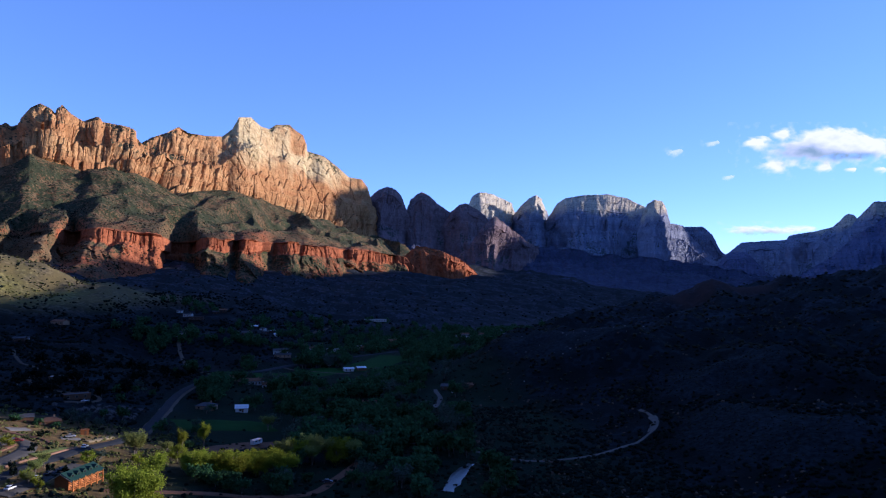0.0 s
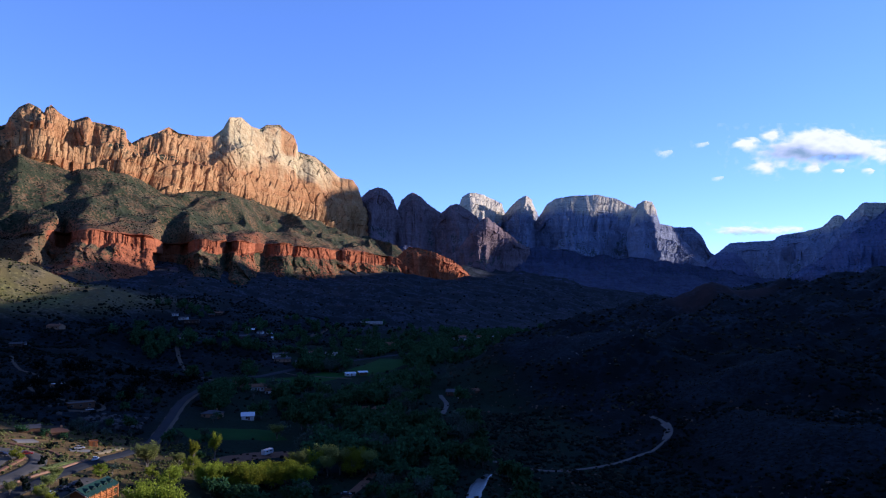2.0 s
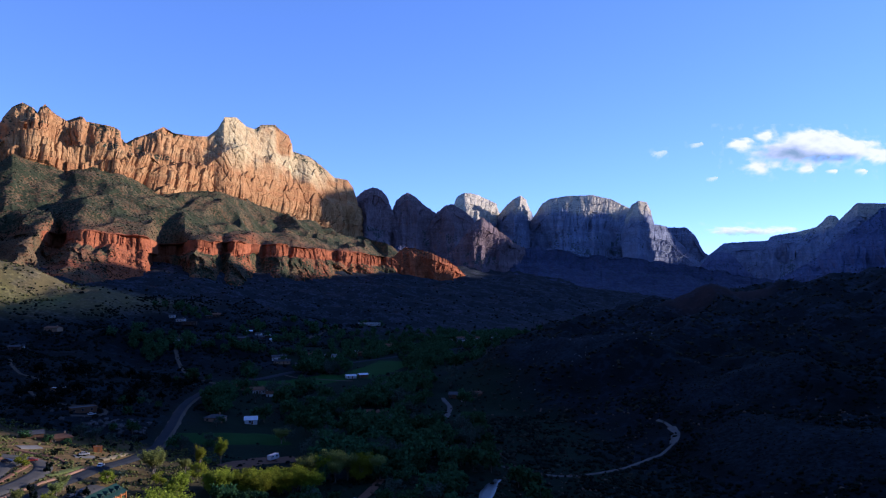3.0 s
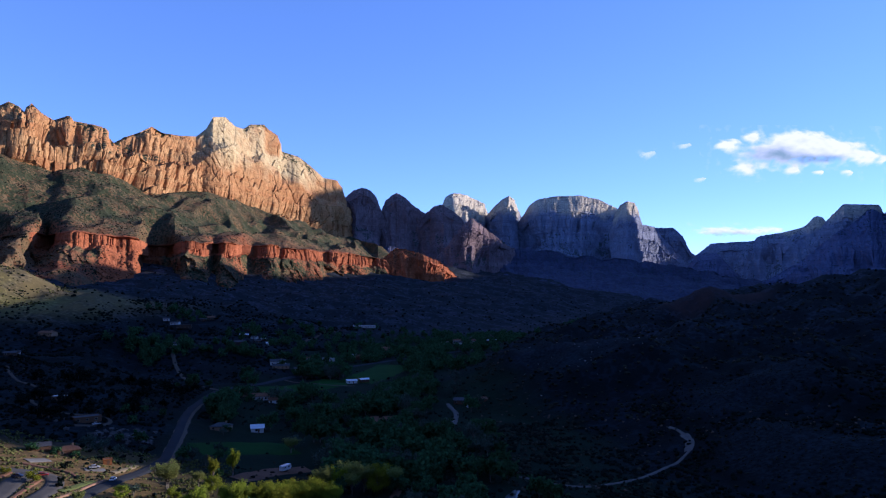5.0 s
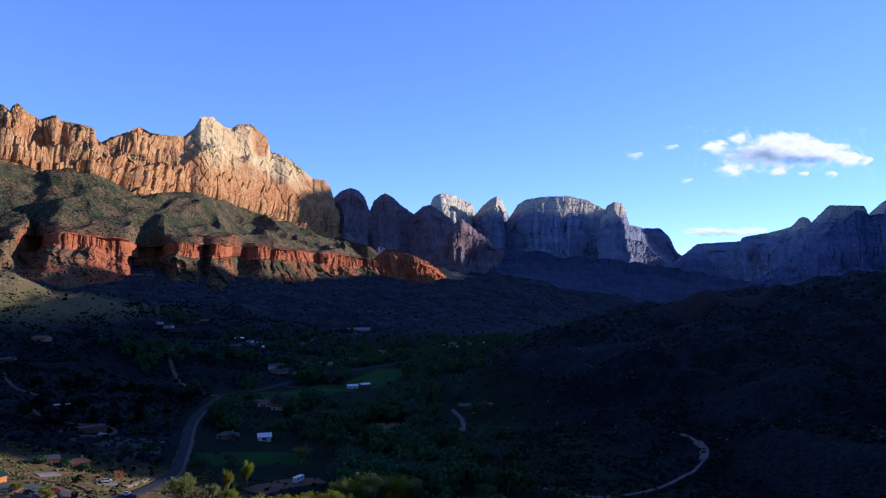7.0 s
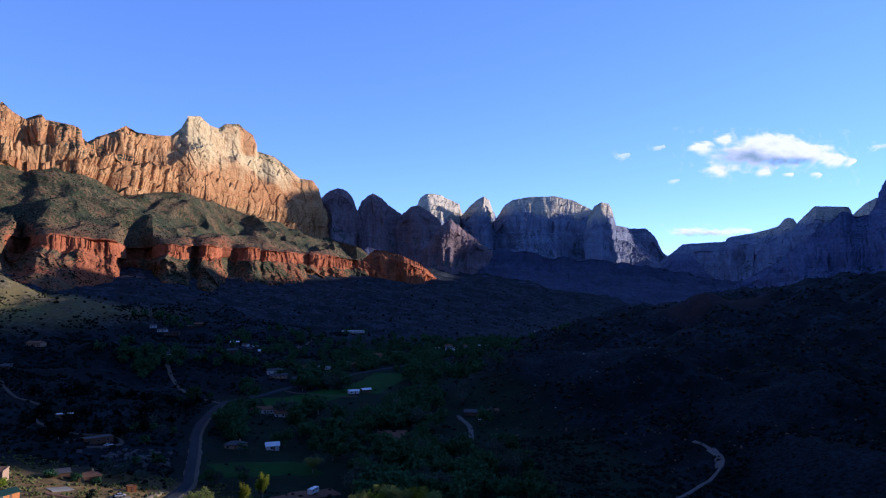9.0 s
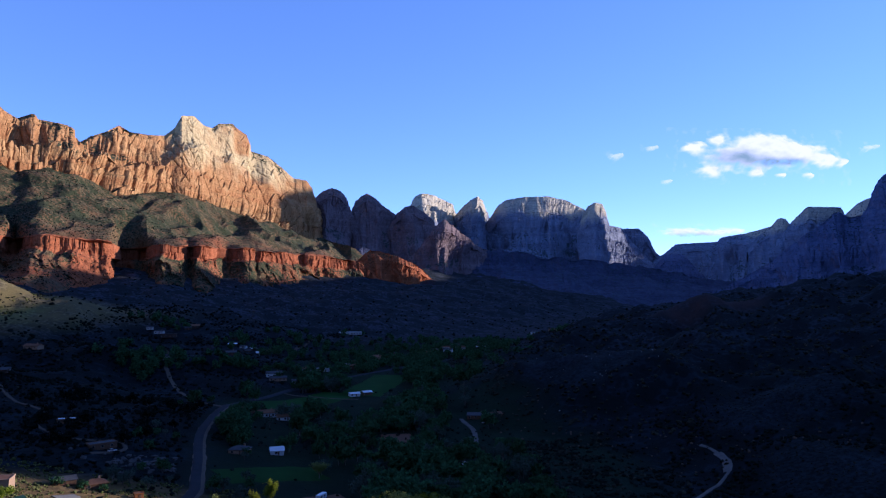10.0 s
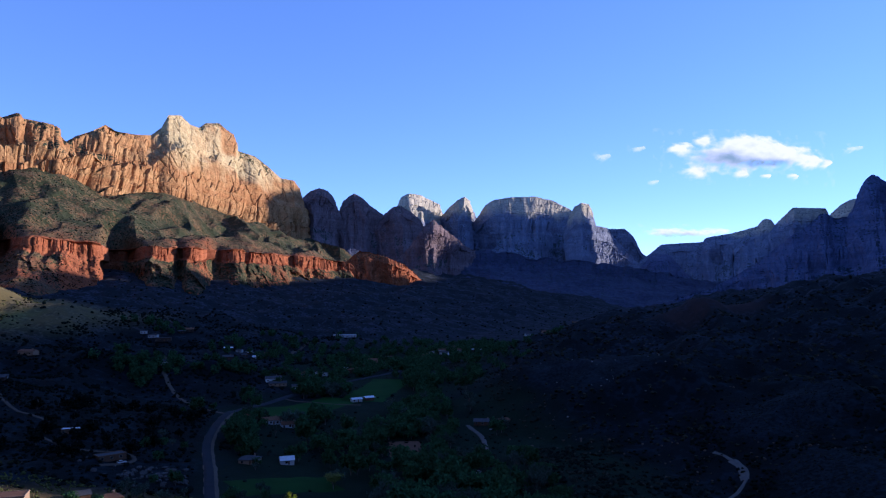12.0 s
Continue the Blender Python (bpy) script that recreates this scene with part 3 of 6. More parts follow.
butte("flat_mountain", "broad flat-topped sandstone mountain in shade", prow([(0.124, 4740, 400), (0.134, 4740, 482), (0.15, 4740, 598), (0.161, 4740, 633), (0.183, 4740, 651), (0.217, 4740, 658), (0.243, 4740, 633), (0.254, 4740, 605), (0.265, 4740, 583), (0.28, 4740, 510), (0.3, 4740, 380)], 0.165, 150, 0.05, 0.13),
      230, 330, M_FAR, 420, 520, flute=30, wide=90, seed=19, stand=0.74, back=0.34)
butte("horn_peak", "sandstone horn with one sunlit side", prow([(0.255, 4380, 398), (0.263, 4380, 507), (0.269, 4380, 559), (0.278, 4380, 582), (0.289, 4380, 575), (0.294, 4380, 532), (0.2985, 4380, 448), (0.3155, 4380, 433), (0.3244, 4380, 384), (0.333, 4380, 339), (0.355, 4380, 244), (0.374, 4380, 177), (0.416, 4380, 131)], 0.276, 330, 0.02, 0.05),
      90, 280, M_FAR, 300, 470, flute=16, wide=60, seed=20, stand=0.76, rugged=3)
butte("distant_butte", "distant sandstone butte tinted blue for haze", [(0.29, 4790, 340), (0.305, 4790, 395), (0.316, 4790, 459), (0.342, 4790, 459), (0.355, 4790, 402), (0.364, 4790, 307), (0.375, 4790, 270), (0.39, 4790, 220)],
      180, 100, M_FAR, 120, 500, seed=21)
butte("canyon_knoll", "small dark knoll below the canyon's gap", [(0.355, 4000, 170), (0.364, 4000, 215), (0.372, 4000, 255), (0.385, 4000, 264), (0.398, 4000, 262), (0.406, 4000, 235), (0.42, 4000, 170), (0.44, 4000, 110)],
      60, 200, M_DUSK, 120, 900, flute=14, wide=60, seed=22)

# the dark hills in the middle of the valley's head
ks = np.linspace(-0.10, 0.56, 400)
MID = [(-0.10, 2900, 215), (-0.05, 2900, 225), (0.0, 2950, 205), (0.06, 2950, 200), (0.11, 3000, 232), (0.16, 3000, 228), (0.18, 3000, 226), (0.21, 3000, 212),
       (0.26, 3050, 196), (0.34, 3100, 170), (0.42, 3150, 125), (0.56, 3200, 90)]
my, mz = line(MID, 1, ks), line(MID, 2, ks)
mz = mz + 26 * fbm(ks * 17, 0 * ks, 0 * ks, 4, 61)
rows = [row(ks, my - 850, mz * 0 + 10), row(ks, my - 420, 40 + 0.22 * mz), row(ks, my - 90, 0.72 * mz), row(ks, my, mz), row(ks, my + 500, mz * 0.95)]
x, y, z = loft(rows, (40, 50, 26, 14))
wall = np.concatenate([np.full(40, 0.3), np.full(50, 0.5), np.full(26, 0.7), np.full(15, 0.2)])
x, y, z = carve(x, y, z, wall[None, :] * np.ones_like(x), flute=24, wide=70, ledge=14, seed=24, tall=1.0)
z = z + 16 * (fbm(x / 160, y / 240, 0 * x, 4, 25, ridged=True) - 0.8) * np.concatenate([np.linspace(0, 1, 40), np.ones(50), np.linspace(1, 0.3, 41)])[None, :]
mountain("canyon_foothill", "scrubby foothill coloured dark blue for shade and haze", (x, y, z), M_FOOT, {"pale": 0 * z, "veg": 0.45 + 0.3 * fbm(x / 150, y / 150, 0 * x, 3, 27)},
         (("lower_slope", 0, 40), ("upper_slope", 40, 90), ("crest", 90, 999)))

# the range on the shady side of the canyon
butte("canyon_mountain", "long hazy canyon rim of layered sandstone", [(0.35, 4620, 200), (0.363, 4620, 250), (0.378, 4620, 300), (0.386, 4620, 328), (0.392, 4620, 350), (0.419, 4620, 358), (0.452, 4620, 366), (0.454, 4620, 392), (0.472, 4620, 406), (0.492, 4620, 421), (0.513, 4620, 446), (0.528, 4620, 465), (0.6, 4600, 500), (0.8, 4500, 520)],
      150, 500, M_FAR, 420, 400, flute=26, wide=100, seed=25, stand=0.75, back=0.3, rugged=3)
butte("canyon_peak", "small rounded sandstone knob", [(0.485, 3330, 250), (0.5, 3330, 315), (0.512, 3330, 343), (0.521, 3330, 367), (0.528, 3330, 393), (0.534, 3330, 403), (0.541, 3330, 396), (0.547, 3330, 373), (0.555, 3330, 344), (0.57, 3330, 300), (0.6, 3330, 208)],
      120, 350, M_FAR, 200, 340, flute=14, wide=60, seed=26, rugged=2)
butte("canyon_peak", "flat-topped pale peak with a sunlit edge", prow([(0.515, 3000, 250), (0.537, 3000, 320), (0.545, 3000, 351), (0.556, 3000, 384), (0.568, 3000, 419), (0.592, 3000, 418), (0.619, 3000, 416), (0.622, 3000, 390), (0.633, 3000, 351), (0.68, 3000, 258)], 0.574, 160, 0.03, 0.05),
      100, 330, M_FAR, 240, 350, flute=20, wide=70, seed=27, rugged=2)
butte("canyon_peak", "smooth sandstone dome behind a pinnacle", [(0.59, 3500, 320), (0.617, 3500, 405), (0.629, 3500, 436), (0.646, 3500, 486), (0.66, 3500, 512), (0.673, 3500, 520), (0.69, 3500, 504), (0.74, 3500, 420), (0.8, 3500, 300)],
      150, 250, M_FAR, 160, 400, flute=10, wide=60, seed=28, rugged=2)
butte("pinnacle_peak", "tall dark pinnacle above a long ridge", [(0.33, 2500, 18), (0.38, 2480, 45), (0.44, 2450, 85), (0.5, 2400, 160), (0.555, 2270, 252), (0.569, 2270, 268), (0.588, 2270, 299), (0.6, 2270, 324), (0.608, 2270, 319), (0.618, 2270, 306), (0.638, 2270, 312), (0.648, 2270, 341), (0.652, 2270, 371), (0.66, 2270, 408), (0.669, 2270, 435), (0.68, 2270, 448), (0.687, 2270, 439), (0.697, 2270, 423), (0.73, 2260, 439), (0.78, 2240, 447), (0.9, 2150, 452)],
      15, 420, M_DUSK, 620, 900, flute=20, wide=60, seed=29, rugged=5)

# unseen ridges added beside and behind the viewpoint, which close the valley and cut its sky light; the one towards the
# sun is shaped to shade its floor
SUNWARD = (math.sin(SUN_TURN), math.cos(SUN_TURN))
# Crest heights and notches are tuned to light or shade chosen slopes.
SHADE = [(5200, 160), (4640, 150), (4550, 150), (4449, 110), (4330, 110), (3975, 110), (3950, -250), (3740, -250), (3715, 130), (3500, 250), (3420, 360), (3345, 430), (3090, 420), (2960, 400), (2888, 380), (2868, 80), (2815, 62), (2780, 84), (2700, 78), (2640, 40), (2600, 30), (2400, -20), (2200, -15), (2080, 50), (1776, 97), (1690, 122), (1610, 160), (1531, 158), (1505, 172), (1478, 193), (1440, 200), (1400, 196), (1360, 186), (1300, 182), (1190, 157), (1110, 137), (1056, 137), (912, 132), (660, 108), (547, 85), (495, 72), (460, 58), (434, 68), (424, 63), (413, 56), (402, 34), (394, 18), (388, 12), (360, 10), (337, 10), (310, 13), (293, 9), (280, 5), (200, 5), (0, 10), (-500, 60)]
ring = []
for q, low in SHADE:
    far = max(900, 1.25 * q)
    ring.append((far * SUNWARD[0] - q * SUNWARD[1], far * SUNWARD[1] + q * SUNWARD[0], low + far * math.tan(SUN_UP), far * SUNWARD[0], far * SUNWARD[1]))
ring += [(a, b, c, a, b) for a, b, c in ((700, -1000, 620), (200, -1400, 900), (-500, -1500, 1000), (-1200, -1100, 1000), (-1600, -300, 950), (-1650, 500, 800), (-1500, 1100, 600), (-1330, 1500, 470))]
place = np.array(ring, float)
run = np.concatenate([[0], np.cumsum(np.hypot(*np.diff(place[:, :2], axis=0).T))])
at = np.linspace(0, run[-1], 1100)
rx, ry, rz, ox, oy = (np.interp(at, run, place[:, i]) for i in range(5))
rows = [[rx + f * ox, ry + f * oy, rz * h] for f, h in ((-0.07, 0.0), (-0.03, 0.7), (0, 1), (0.2, 0.8), (0.8, 0))]
x, y, z = loft(rows, (5, 5, 4, 6))
z = z + 5 * fbm(x / 60, y / 60, z / 60, 4, 40)
mountain("valley_ridge", "unseen dry scrub-covered ridge added to shade the valley", (x, y, z), M_DUSK, {"pale": 0 * z, "veg": 0.7 + 0 * z},
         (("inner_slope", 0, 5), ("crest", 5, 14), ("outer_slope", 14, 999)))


# ------------------------------------------------------------------ small building tools
M_ASPHALT = plain("asphalt", (0.019, 0.022, 0.027), (0.031, 0.034, 0.040), 0.15, 0.9)
M_LOT = plain("worn_asphalt", (0.045, 0.043, 0.040), (0.075, 0.07, 0.064), 0.15, 0.95)
M_GRAVEL = plain("pale_gravel", (0.06, 0.048, 0.037), (0.105, 0.083, 0.064), 0.25, 1.0)
M_TRACK = plain("pale_track", (0.085, 0.076, 0.068), (0.14, 0.124, 0.11), 0.25, 1.0)
M_DIRT = plain("red_dirt", (0.10, 0.05, 0.03), (0.15, 0.08, 0.05), 0.2, 1.0)
M_SLAB = plain("pale_concrete", (0.10, 0.094, 0.085), (0.15, 0.14, 0.125), 0.3, 0.9)
M_SAND = plain("pale_sand", (0.15, 0.12, 0.07), (0.23, 0.18, 0.105), 0.4, 1.0)
M_PINK = plain("pink_concrete", (0.15, 0.085, 0.052), (0.21, 0.12, 0.075), 0.3, 0.9)
M_OLIVE = plain("dry_lawn", (0.06, 0.075, 0.02), (0.10, 0.115, 0.035), 0.3, 1.0)
M_LAWN = plain("green_meadow", (0.008, 0.036, 0.007), (0.014, 0.054, 0.010), 0.06, 1.0, spec=0.05)
M_BARK = plain("grey_bark", (0.10, 0.085, 0.07), (0.19, 0.165, 0.14), 2.0, 0.95, stretch=(1, 1, 0.2))
M_ADOBE = plain("tan_stucco", (0.22, 0.145, 0.09), (0.30, 0.205, 0.135), 0.6, 0.95)
M_WHITEWALL = plain("white_paint", (0.40, 0.40, 0.39), (0.52, 0.52, 0.50), 0.6, 0.8)
M_DARKWOOD = plain("brown_boards", (0.09, 0.05, 0.03), (0.16, 0.09, 0.055), 0.9, 0.85, stretch=(1, 1, 6))
# Darker copy of the brown boards, coloured for houses standing in shade.
M_SHADEWOOD = plain("shaded_boards", (0.045, 0.032, 0.026), (0.08, 0.055, 0.042), 0.9, 0.85, stretch=(1, 1, 6))
M_LOG = plain("orange_logs", (0.30, 0.10, 0.026), (0.44, 0.175, 0.048), 0.7, 0.6, stretch=(1, 1, 5))
M_LOGDARK = plain("dark_logs", (0.16, 0.06, 0.02), (0.26, 0.10, 0.035), 0.7, 0.7, stretch=(1, 1, 5))
M_GREENROOF = plain("green_metal_roof", (0.008, 0.024, 0.019), (0.014, 0.037, 0.029), 0.5, 0.6, 0.0)
M_TILE = plain("rust_roof", (0.11, 0.055, 0.032), (0.17, 0.09, 0.055), 0.9, 0.9)
M_GREYROOF = plain("grey_shingles", (0.045, 0.045, 0.05), (0.085, 0.085, 0.09), 0.9, 0.9)
M_WHITEROOF = plain("white_metal_roof", (0.55, 0.57, 0.60), (0.70, 0.72, 0.75), 0.4, 0.5)
M_DARKGLASS = plain("window_glass", (0.012, 0.014, 0.018), (0.02, 0.022, 0.028), 0.5, 0.08, spec=0.6, bump=0)
M_TRIM = plain("cream_trim", (0.20, 0.175, 0.14), (0.28, 0.25, 0.20), 1.0, 0.8)
M_TYRE = plain("black_rubber", (0.012, 0.012, 0.012), (0.025, 0.025, 0.025), 3.0, 0.9)
M_STEEL = plain("bare_steel", (0.4, 0.4, 0.42), (0.55, 0.55, 0.57), 3.0, 0.35, 1.0)
M_PALEROCK = plain("pale_outcrop", (0.045, 0.043, 0.042), (0.095, 0.09, 0.085), 0.5, 1.0, bump=0.5)
M_WHITEROCK = plain("pale_sandstone", (0.20, 0.19, 0.17), (0.34, 0.32, 0.29), 0.5, 1.0, bump=0.5)
M_BOULDER = plain("brown_boulder", (0.08, 0.055, 0.04), (0.15, 0.105, 0.075), 0.5, 1.0, bump=0.5)
CAR_PAINTS = [plain(n, c, tuple(v * 1.15 for v in c), 1.0, 0.25, 0.1, 0, spec=0.6) for n, c in (
    ("white_car_paint", (0.62, 0.62, 0.62)), ("silver_car_paint", (0.30, 0.31, 0.33)), ("dark_car_paint", (0.03, 0.035, 0.05)), ("red_car_paint", (0.25, 0.03, 0.025)))]


def leaf_material(name, low, high, clear=0.35):
    m, add, put = shader(name)
    rnd = add("NewGeometry").outputs["Random Per Island"]
    tree = add("ObjectInfo").outputs["Random"]
    c = mixed(add, rnd, low, high)
    c = add("HueSaturation", {"Hue": span(add, tree, 0, 1, 0.485, 0.515), "Value": span(add, tree, 0, 1, 0.75, 1.2), "Color": c}).outputs[0]
    d = add("BsdfDiffuse", {"Color": c})
    t = add("BsdfTranslucent", {"Color": c})
    mix = add("MixShader", {0: clear, 1: d.outputs[0], 2: t.outputs[0]})
    m.node_tree.links.new(mix.outputs[0], m.node_tree.nodes["Material Output"].inputs[0])
    return m


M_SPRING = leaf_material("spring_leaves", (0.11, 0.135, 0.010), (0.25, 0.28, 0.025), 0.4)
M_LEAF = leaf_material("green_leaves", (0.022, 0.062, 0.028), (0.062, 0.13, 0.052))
M_GREYLEAF = leaf_material("grey_leaves", (0.045, 0.068, 0.052), (0.085, 0.115, 0.085), 0.3)
M_PALELEAF = leaf_material("grey_green_leaves", (0.13, 0.155, 0.035), (0.23, 0.255, 0.08), 0.45)
# Juniper and sage greens are set near black to imitate valley shade.
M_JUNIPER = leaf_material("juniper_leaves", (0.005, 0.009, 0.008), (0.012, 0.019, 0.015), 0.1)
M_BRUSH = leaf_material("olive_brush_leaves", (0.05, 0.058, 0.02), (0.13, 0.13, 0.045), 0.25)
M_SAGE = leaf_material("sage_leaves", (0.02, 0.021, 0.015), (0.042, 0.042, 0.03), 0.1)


def part(name, data, material, parent, label="", at=(0, 0, 0), turn=0.0):
    """Links a bmesh or mesh as one part of a thing."""
    if isinstance(data, bmesh.types.BMesh):
        me = bpy.data.meshes.new(name)
        bmesh.ops.recalc_face_normals(data, faces=data.faces)
        data.to_mesh(me)
        data.free()
        me.materials.append(material)
        data = me
    ob = new(name, data)
    ob.parent = parent
    ob.location, ob.rotation_euler = at, (0, 0, turn)
    return tagged(ob, label) if label else ob


def thing(name, at, turn, label, category, group="", kind=""):
    ob = new(name)
    ob.location, ob.rotation_euler = at, (0, 0, turn)
    return tagged(ob, label, category, group, kind)


def box(w, d, h, at=(0, 0, 0), bevel=0.0, bm=None):
    """A box that stands on its place."""
    own = bmesh.new()
    bmesh.ops.create_cube(own, size=1.0, matrix=Matrix.Translation((at[0], at[1], at[2] + h / 2)) @ Matrix.Diagonal((w, d, h, 1)))
    if bevel:
        bmesh.ops.bevel(own, geom=own.edges[:], offset=bevel, segments=1, affect="EDGES")
    if bm is None:
        return own
    me = bpy.data.meshes.new("piece")
    own.to_mesh(me)
    own.free()
    bm.from_mesh(me)
    bpy.data.meshes.remove(me)
    return bm


def prism(profile, length, axis="x", bm=None):
    """A profile of (across, up) drawn along an axis through the middle."""
    bm = bm or bmesh.new()
    ends = []
    for s in (-length / 2, length / 2):
        ends.append([bm.verts.new((s, a, b) if axis == "x" else (a, s, b)) for a, b in profile])
    n = len(profile)
    bm.faces.new(ends[0])
    bm.faces.new(ends[1][::-1])
    for i in range(n):
        bm.faces.new((ends[0][i], ends[1][i], ends[1][(i + 1) % n], ends[0][(i + 1) % n]))
    return bm


def curve_through(points, step=3.0):
    """Even places along a smooth line through the points."""
    p = np.array([points[0], *points, points[-1]], float)
    out = []
    for i in range(1, len(p) - 2):
        a, b, c, d = p[i - 1:i + 3]
        n = max(2, int(np.linalg.norm(c - b) / step))
        for t in np.linspace(0, 1, n, endpoint=False):
            out.append(0.5 * (2 * b + (c - a) * t + (2 * a - 5 * b + 4 * c - d) * t ** 2 + (3 * b - 3 * c + d - a) * t ** 3))
    out.append(p[-2])
    return np.array(out)


def ribbon(name, label, points, width, lift, material, category="road", ragged=0.0, shift=0.0):
    """A strip laid over the ground along a line."""
    c = curve_through(points)
    t = np.gradient(c, axis=0)
    t /= np.linalg.norm(t, axis=1, keepdims=True)
    side = np.stack([t[:, 1], -t[:, 0]], 1)
    f = np.linspace(-0.5, 0.5, 7)
    w = width * (1 + ragged * lattice_noise(c[:, 0] / 9, c[:, 1] / 9, 0 * c[:, 0], 3))
    px = c[:, :1] + side[:, :1] * (f[None, :] * w[:, None] + shift)
    py = c[:, 1:] + side[:, 1:] * (f[None, :] * w[:, None] + shift)
    pz = ground_height(px, py) + lift
    pz[:, 0] -= lift + 0.4
    pz[:, -1] -= lift + 0.4
    return tagged(new(name, grid_mesh(name, px, py, pz, material)), label, category, kind="structure")


# ------------------------------------------------------------------ roads, paths, fields, water
ROAD = [(-176, 60), (-168, 190), (-161, 281), (-159, 309), (-156, 342), (-153.5, 367), (-153.5, 392), (-158, 416), (-165.5, 455), (-171, 480), (-177, 510),
        (-181, 540), (-184.5, 590), (-184.5, 640), (-174, 676), (-148, 738), (-126, 791), (-96, 840), (-62, 884), (0, 960), (70, 1040)]
ribbon("road", "two-lane asphalt road with gravel shoulders", ROAD[:14], 6.4, 0.55, M_ASPHALT)
ribbon("road", "dim far stretch of the asphalt road past meadows", ROAD[13:], 6.5, 0.55, M_ASPHALT)
ribbon("road_shoulder", "pale gravel shoulder beside the asphalt road", ROAD[5:14], 8.4, 0.34, M_GRAVEL, "shoulder", 0.3, 0.7)
ribbon("parking_lot", "worn asphalt drive through a parking lot", [(-206, 327), (-193, 332), (-181, 331.5), (-174, 324), (-171, 310), (-172, 290), (-174, 262)], 8, 0.44, M_LOT)
ribbon("parking_lot", "worn asphalt parking bay between planted islands", [(-186, 330), (-186.5, 316), (-184, 300), (-184, 275)], 9.5, 0.40, M_LOT)
ribbon("parking_lot", "outer asphalt parking bay beside shrubs", [(-199.5, 327), (-199, 312), (-197, 290)], 8.5, 0.36, M_LOT)
ribbon("parking_lot", "asphalt parking strip behind the lodge", [(-150, 262), (-149, 282), (-147, 312)], 8, 0.42, M_LOT)
ribbon("pavement", "pink concrete pavement beside the road", [(-170, 250), (-166.5, 291), (-164, 306), (-162.2, 319), (-160.4, 338)], 1.3, 0.5, M_PINK, "pavement")
ribbon("kerb_bed", "planted island of red soil in the lot", [(-179.5, 323), (-179, 312), (-178, 298)], 2.4, 0.52, M_DIRT, "bed", 0.25)
ribbon("kerb_bed", "island of red soil with shrubs", [(-193.7, 328), (-193, 318), (-191.5, 300)], 2.6, 0.52, M_DIRT, "bed", 0.25)
ribbon("kerb_bed", "bank of red soil above the lot", [(-197, 344), (-186, 343), (-177, 342), (-171, 336)], 2.6, 0.5, M_DIRT, "bed", 0.35)
ribbon("pavement", "pale concrete slab before a brown house", [(-198, 350), (-192.5, 358)], 7, 0.3, M_SLAB, "slab")
ribbon("pavement", "concrete pad beside a shed", [(-174, 351), (-167, 355.5)], 6, 0.3, M_SLAB, "slab")
ribbon("bank", "pale sandy bank with shrubs beside the road", [(-162.8, 352), (-161, 362), (-159.8, 372)], 3.6, 0.5, M_SAND, "bank", 0.4)
ribbon("path", "pale dirt track curving through the scrub", [(118, 462), (121, 446), (116, 420), (95, 398), (76, 378), (58, 367), (44, 363), (29, 370), (16, 385), (0, 400), (-20, 405)], 2.5, 0.35, M_TRACK, "path", 0.5)
ribbon("path", "wide bend of the dirt track", [(121, 446), (119, 432), (112, 415)], 5.5, 0.3, M_TRACK, "path", 0.4)
ribbon("lane", "pale gravel drive to a house", [(-6, 600), (-5, 588), (-2, 558), (-6, 520)], 4.5, 0.35, M_TRACK, "lane", 0.3)
ribbon("lane", "dim paved lane among trees", [(-45, 590), (-37, 572), (-33, 534), (-34, 501), (-28, 476), (-26, 441)], 5, 0.35, M_ASPHALT, "lane")
ribbon("lane", "dirt lane on the hillside", [(-330, 590), (-320, 573), (-300, 548), (-274, 527), (-272, 515), (-269, 500), (-258, 481), (-245, 468), (-231, 462), (-212, 465), (-204, 457), (-206, 447), (-215, 436)], 3.0, 0.35, M_GRAVEL, "lane", 0.4)
ribbon("lane", "pale lane across a meadow", [(-150, 725), (-133, 719), (-105, 702), (-84, 697)], 2.6, 0.45, M_GRAVEL, "lane", 0.3)
ribbon("lane", "gravel lane beside farm sheds", [(-160, 632), (-140, 622), (-118, 616)], 2.6, 0.45, M_GRAVEL, "lane", 0.3)
ribbon("lane", "side road climbing from the bend", [(-186, 630), (-205, 645), (-230, 690), (-262, 760), (-270, 800), (-255, 860)], 4.5, 0.4, M_GRAVEL, "lane", 0.3)
ribbon("lane", "far lane in the upper village", [(-150, 850), (-170, 930), (-160, 1020), (-140, 1100)], 4, 0.4, M_GRAVEL, "lane", 0.3)
ribbon("lane", "red dirt lane under cottonwoods", [(-125, 285), (-90, 300), (-55, 305), (-46, 330), (-40, 360)], 5, 0.35, M_DIRT, "lane", 0.3)
ribbon("yard", "fenced red dirt paddock beside a lane", [(-56, 510), (-56, 552)], 28, 0.25, M_DIRT, "yard", 0.2)
ribbon("yard", "bare red dirt yard beside a trailer", [(-114, 372), (-100, 395), (-86, 404)], 16, 0.25, M_DIRT, "yard", 0.3)
ribbon("meadow", "flat green meadow beside the road", [(-168, 655), (-145, 672), (-118, 700), (-100, 735)], 52, 0.2, M_LAWN, "meadow", 0.15)
ribbon("meadow", "green hay meadow beyond a lane", [(-85, 715), (-75, 755), (-62, 800), (-50, 850)], 52, 0.2, M_LAWN, "meadow", 0.15)
ribbon("meadow", "dark green meadow behind trees", [(-148, 425), (-125, 440), (-100, 452)], 38, 0.2, M_LAWN, "meadow", 0.15)
ribbon("meadow", "small lawn by the road", [(-167.5, 313), (-165.5, 321), (-163, 334)], 3.8, 0.4, M_OLIVE, "meadow", 0.1)

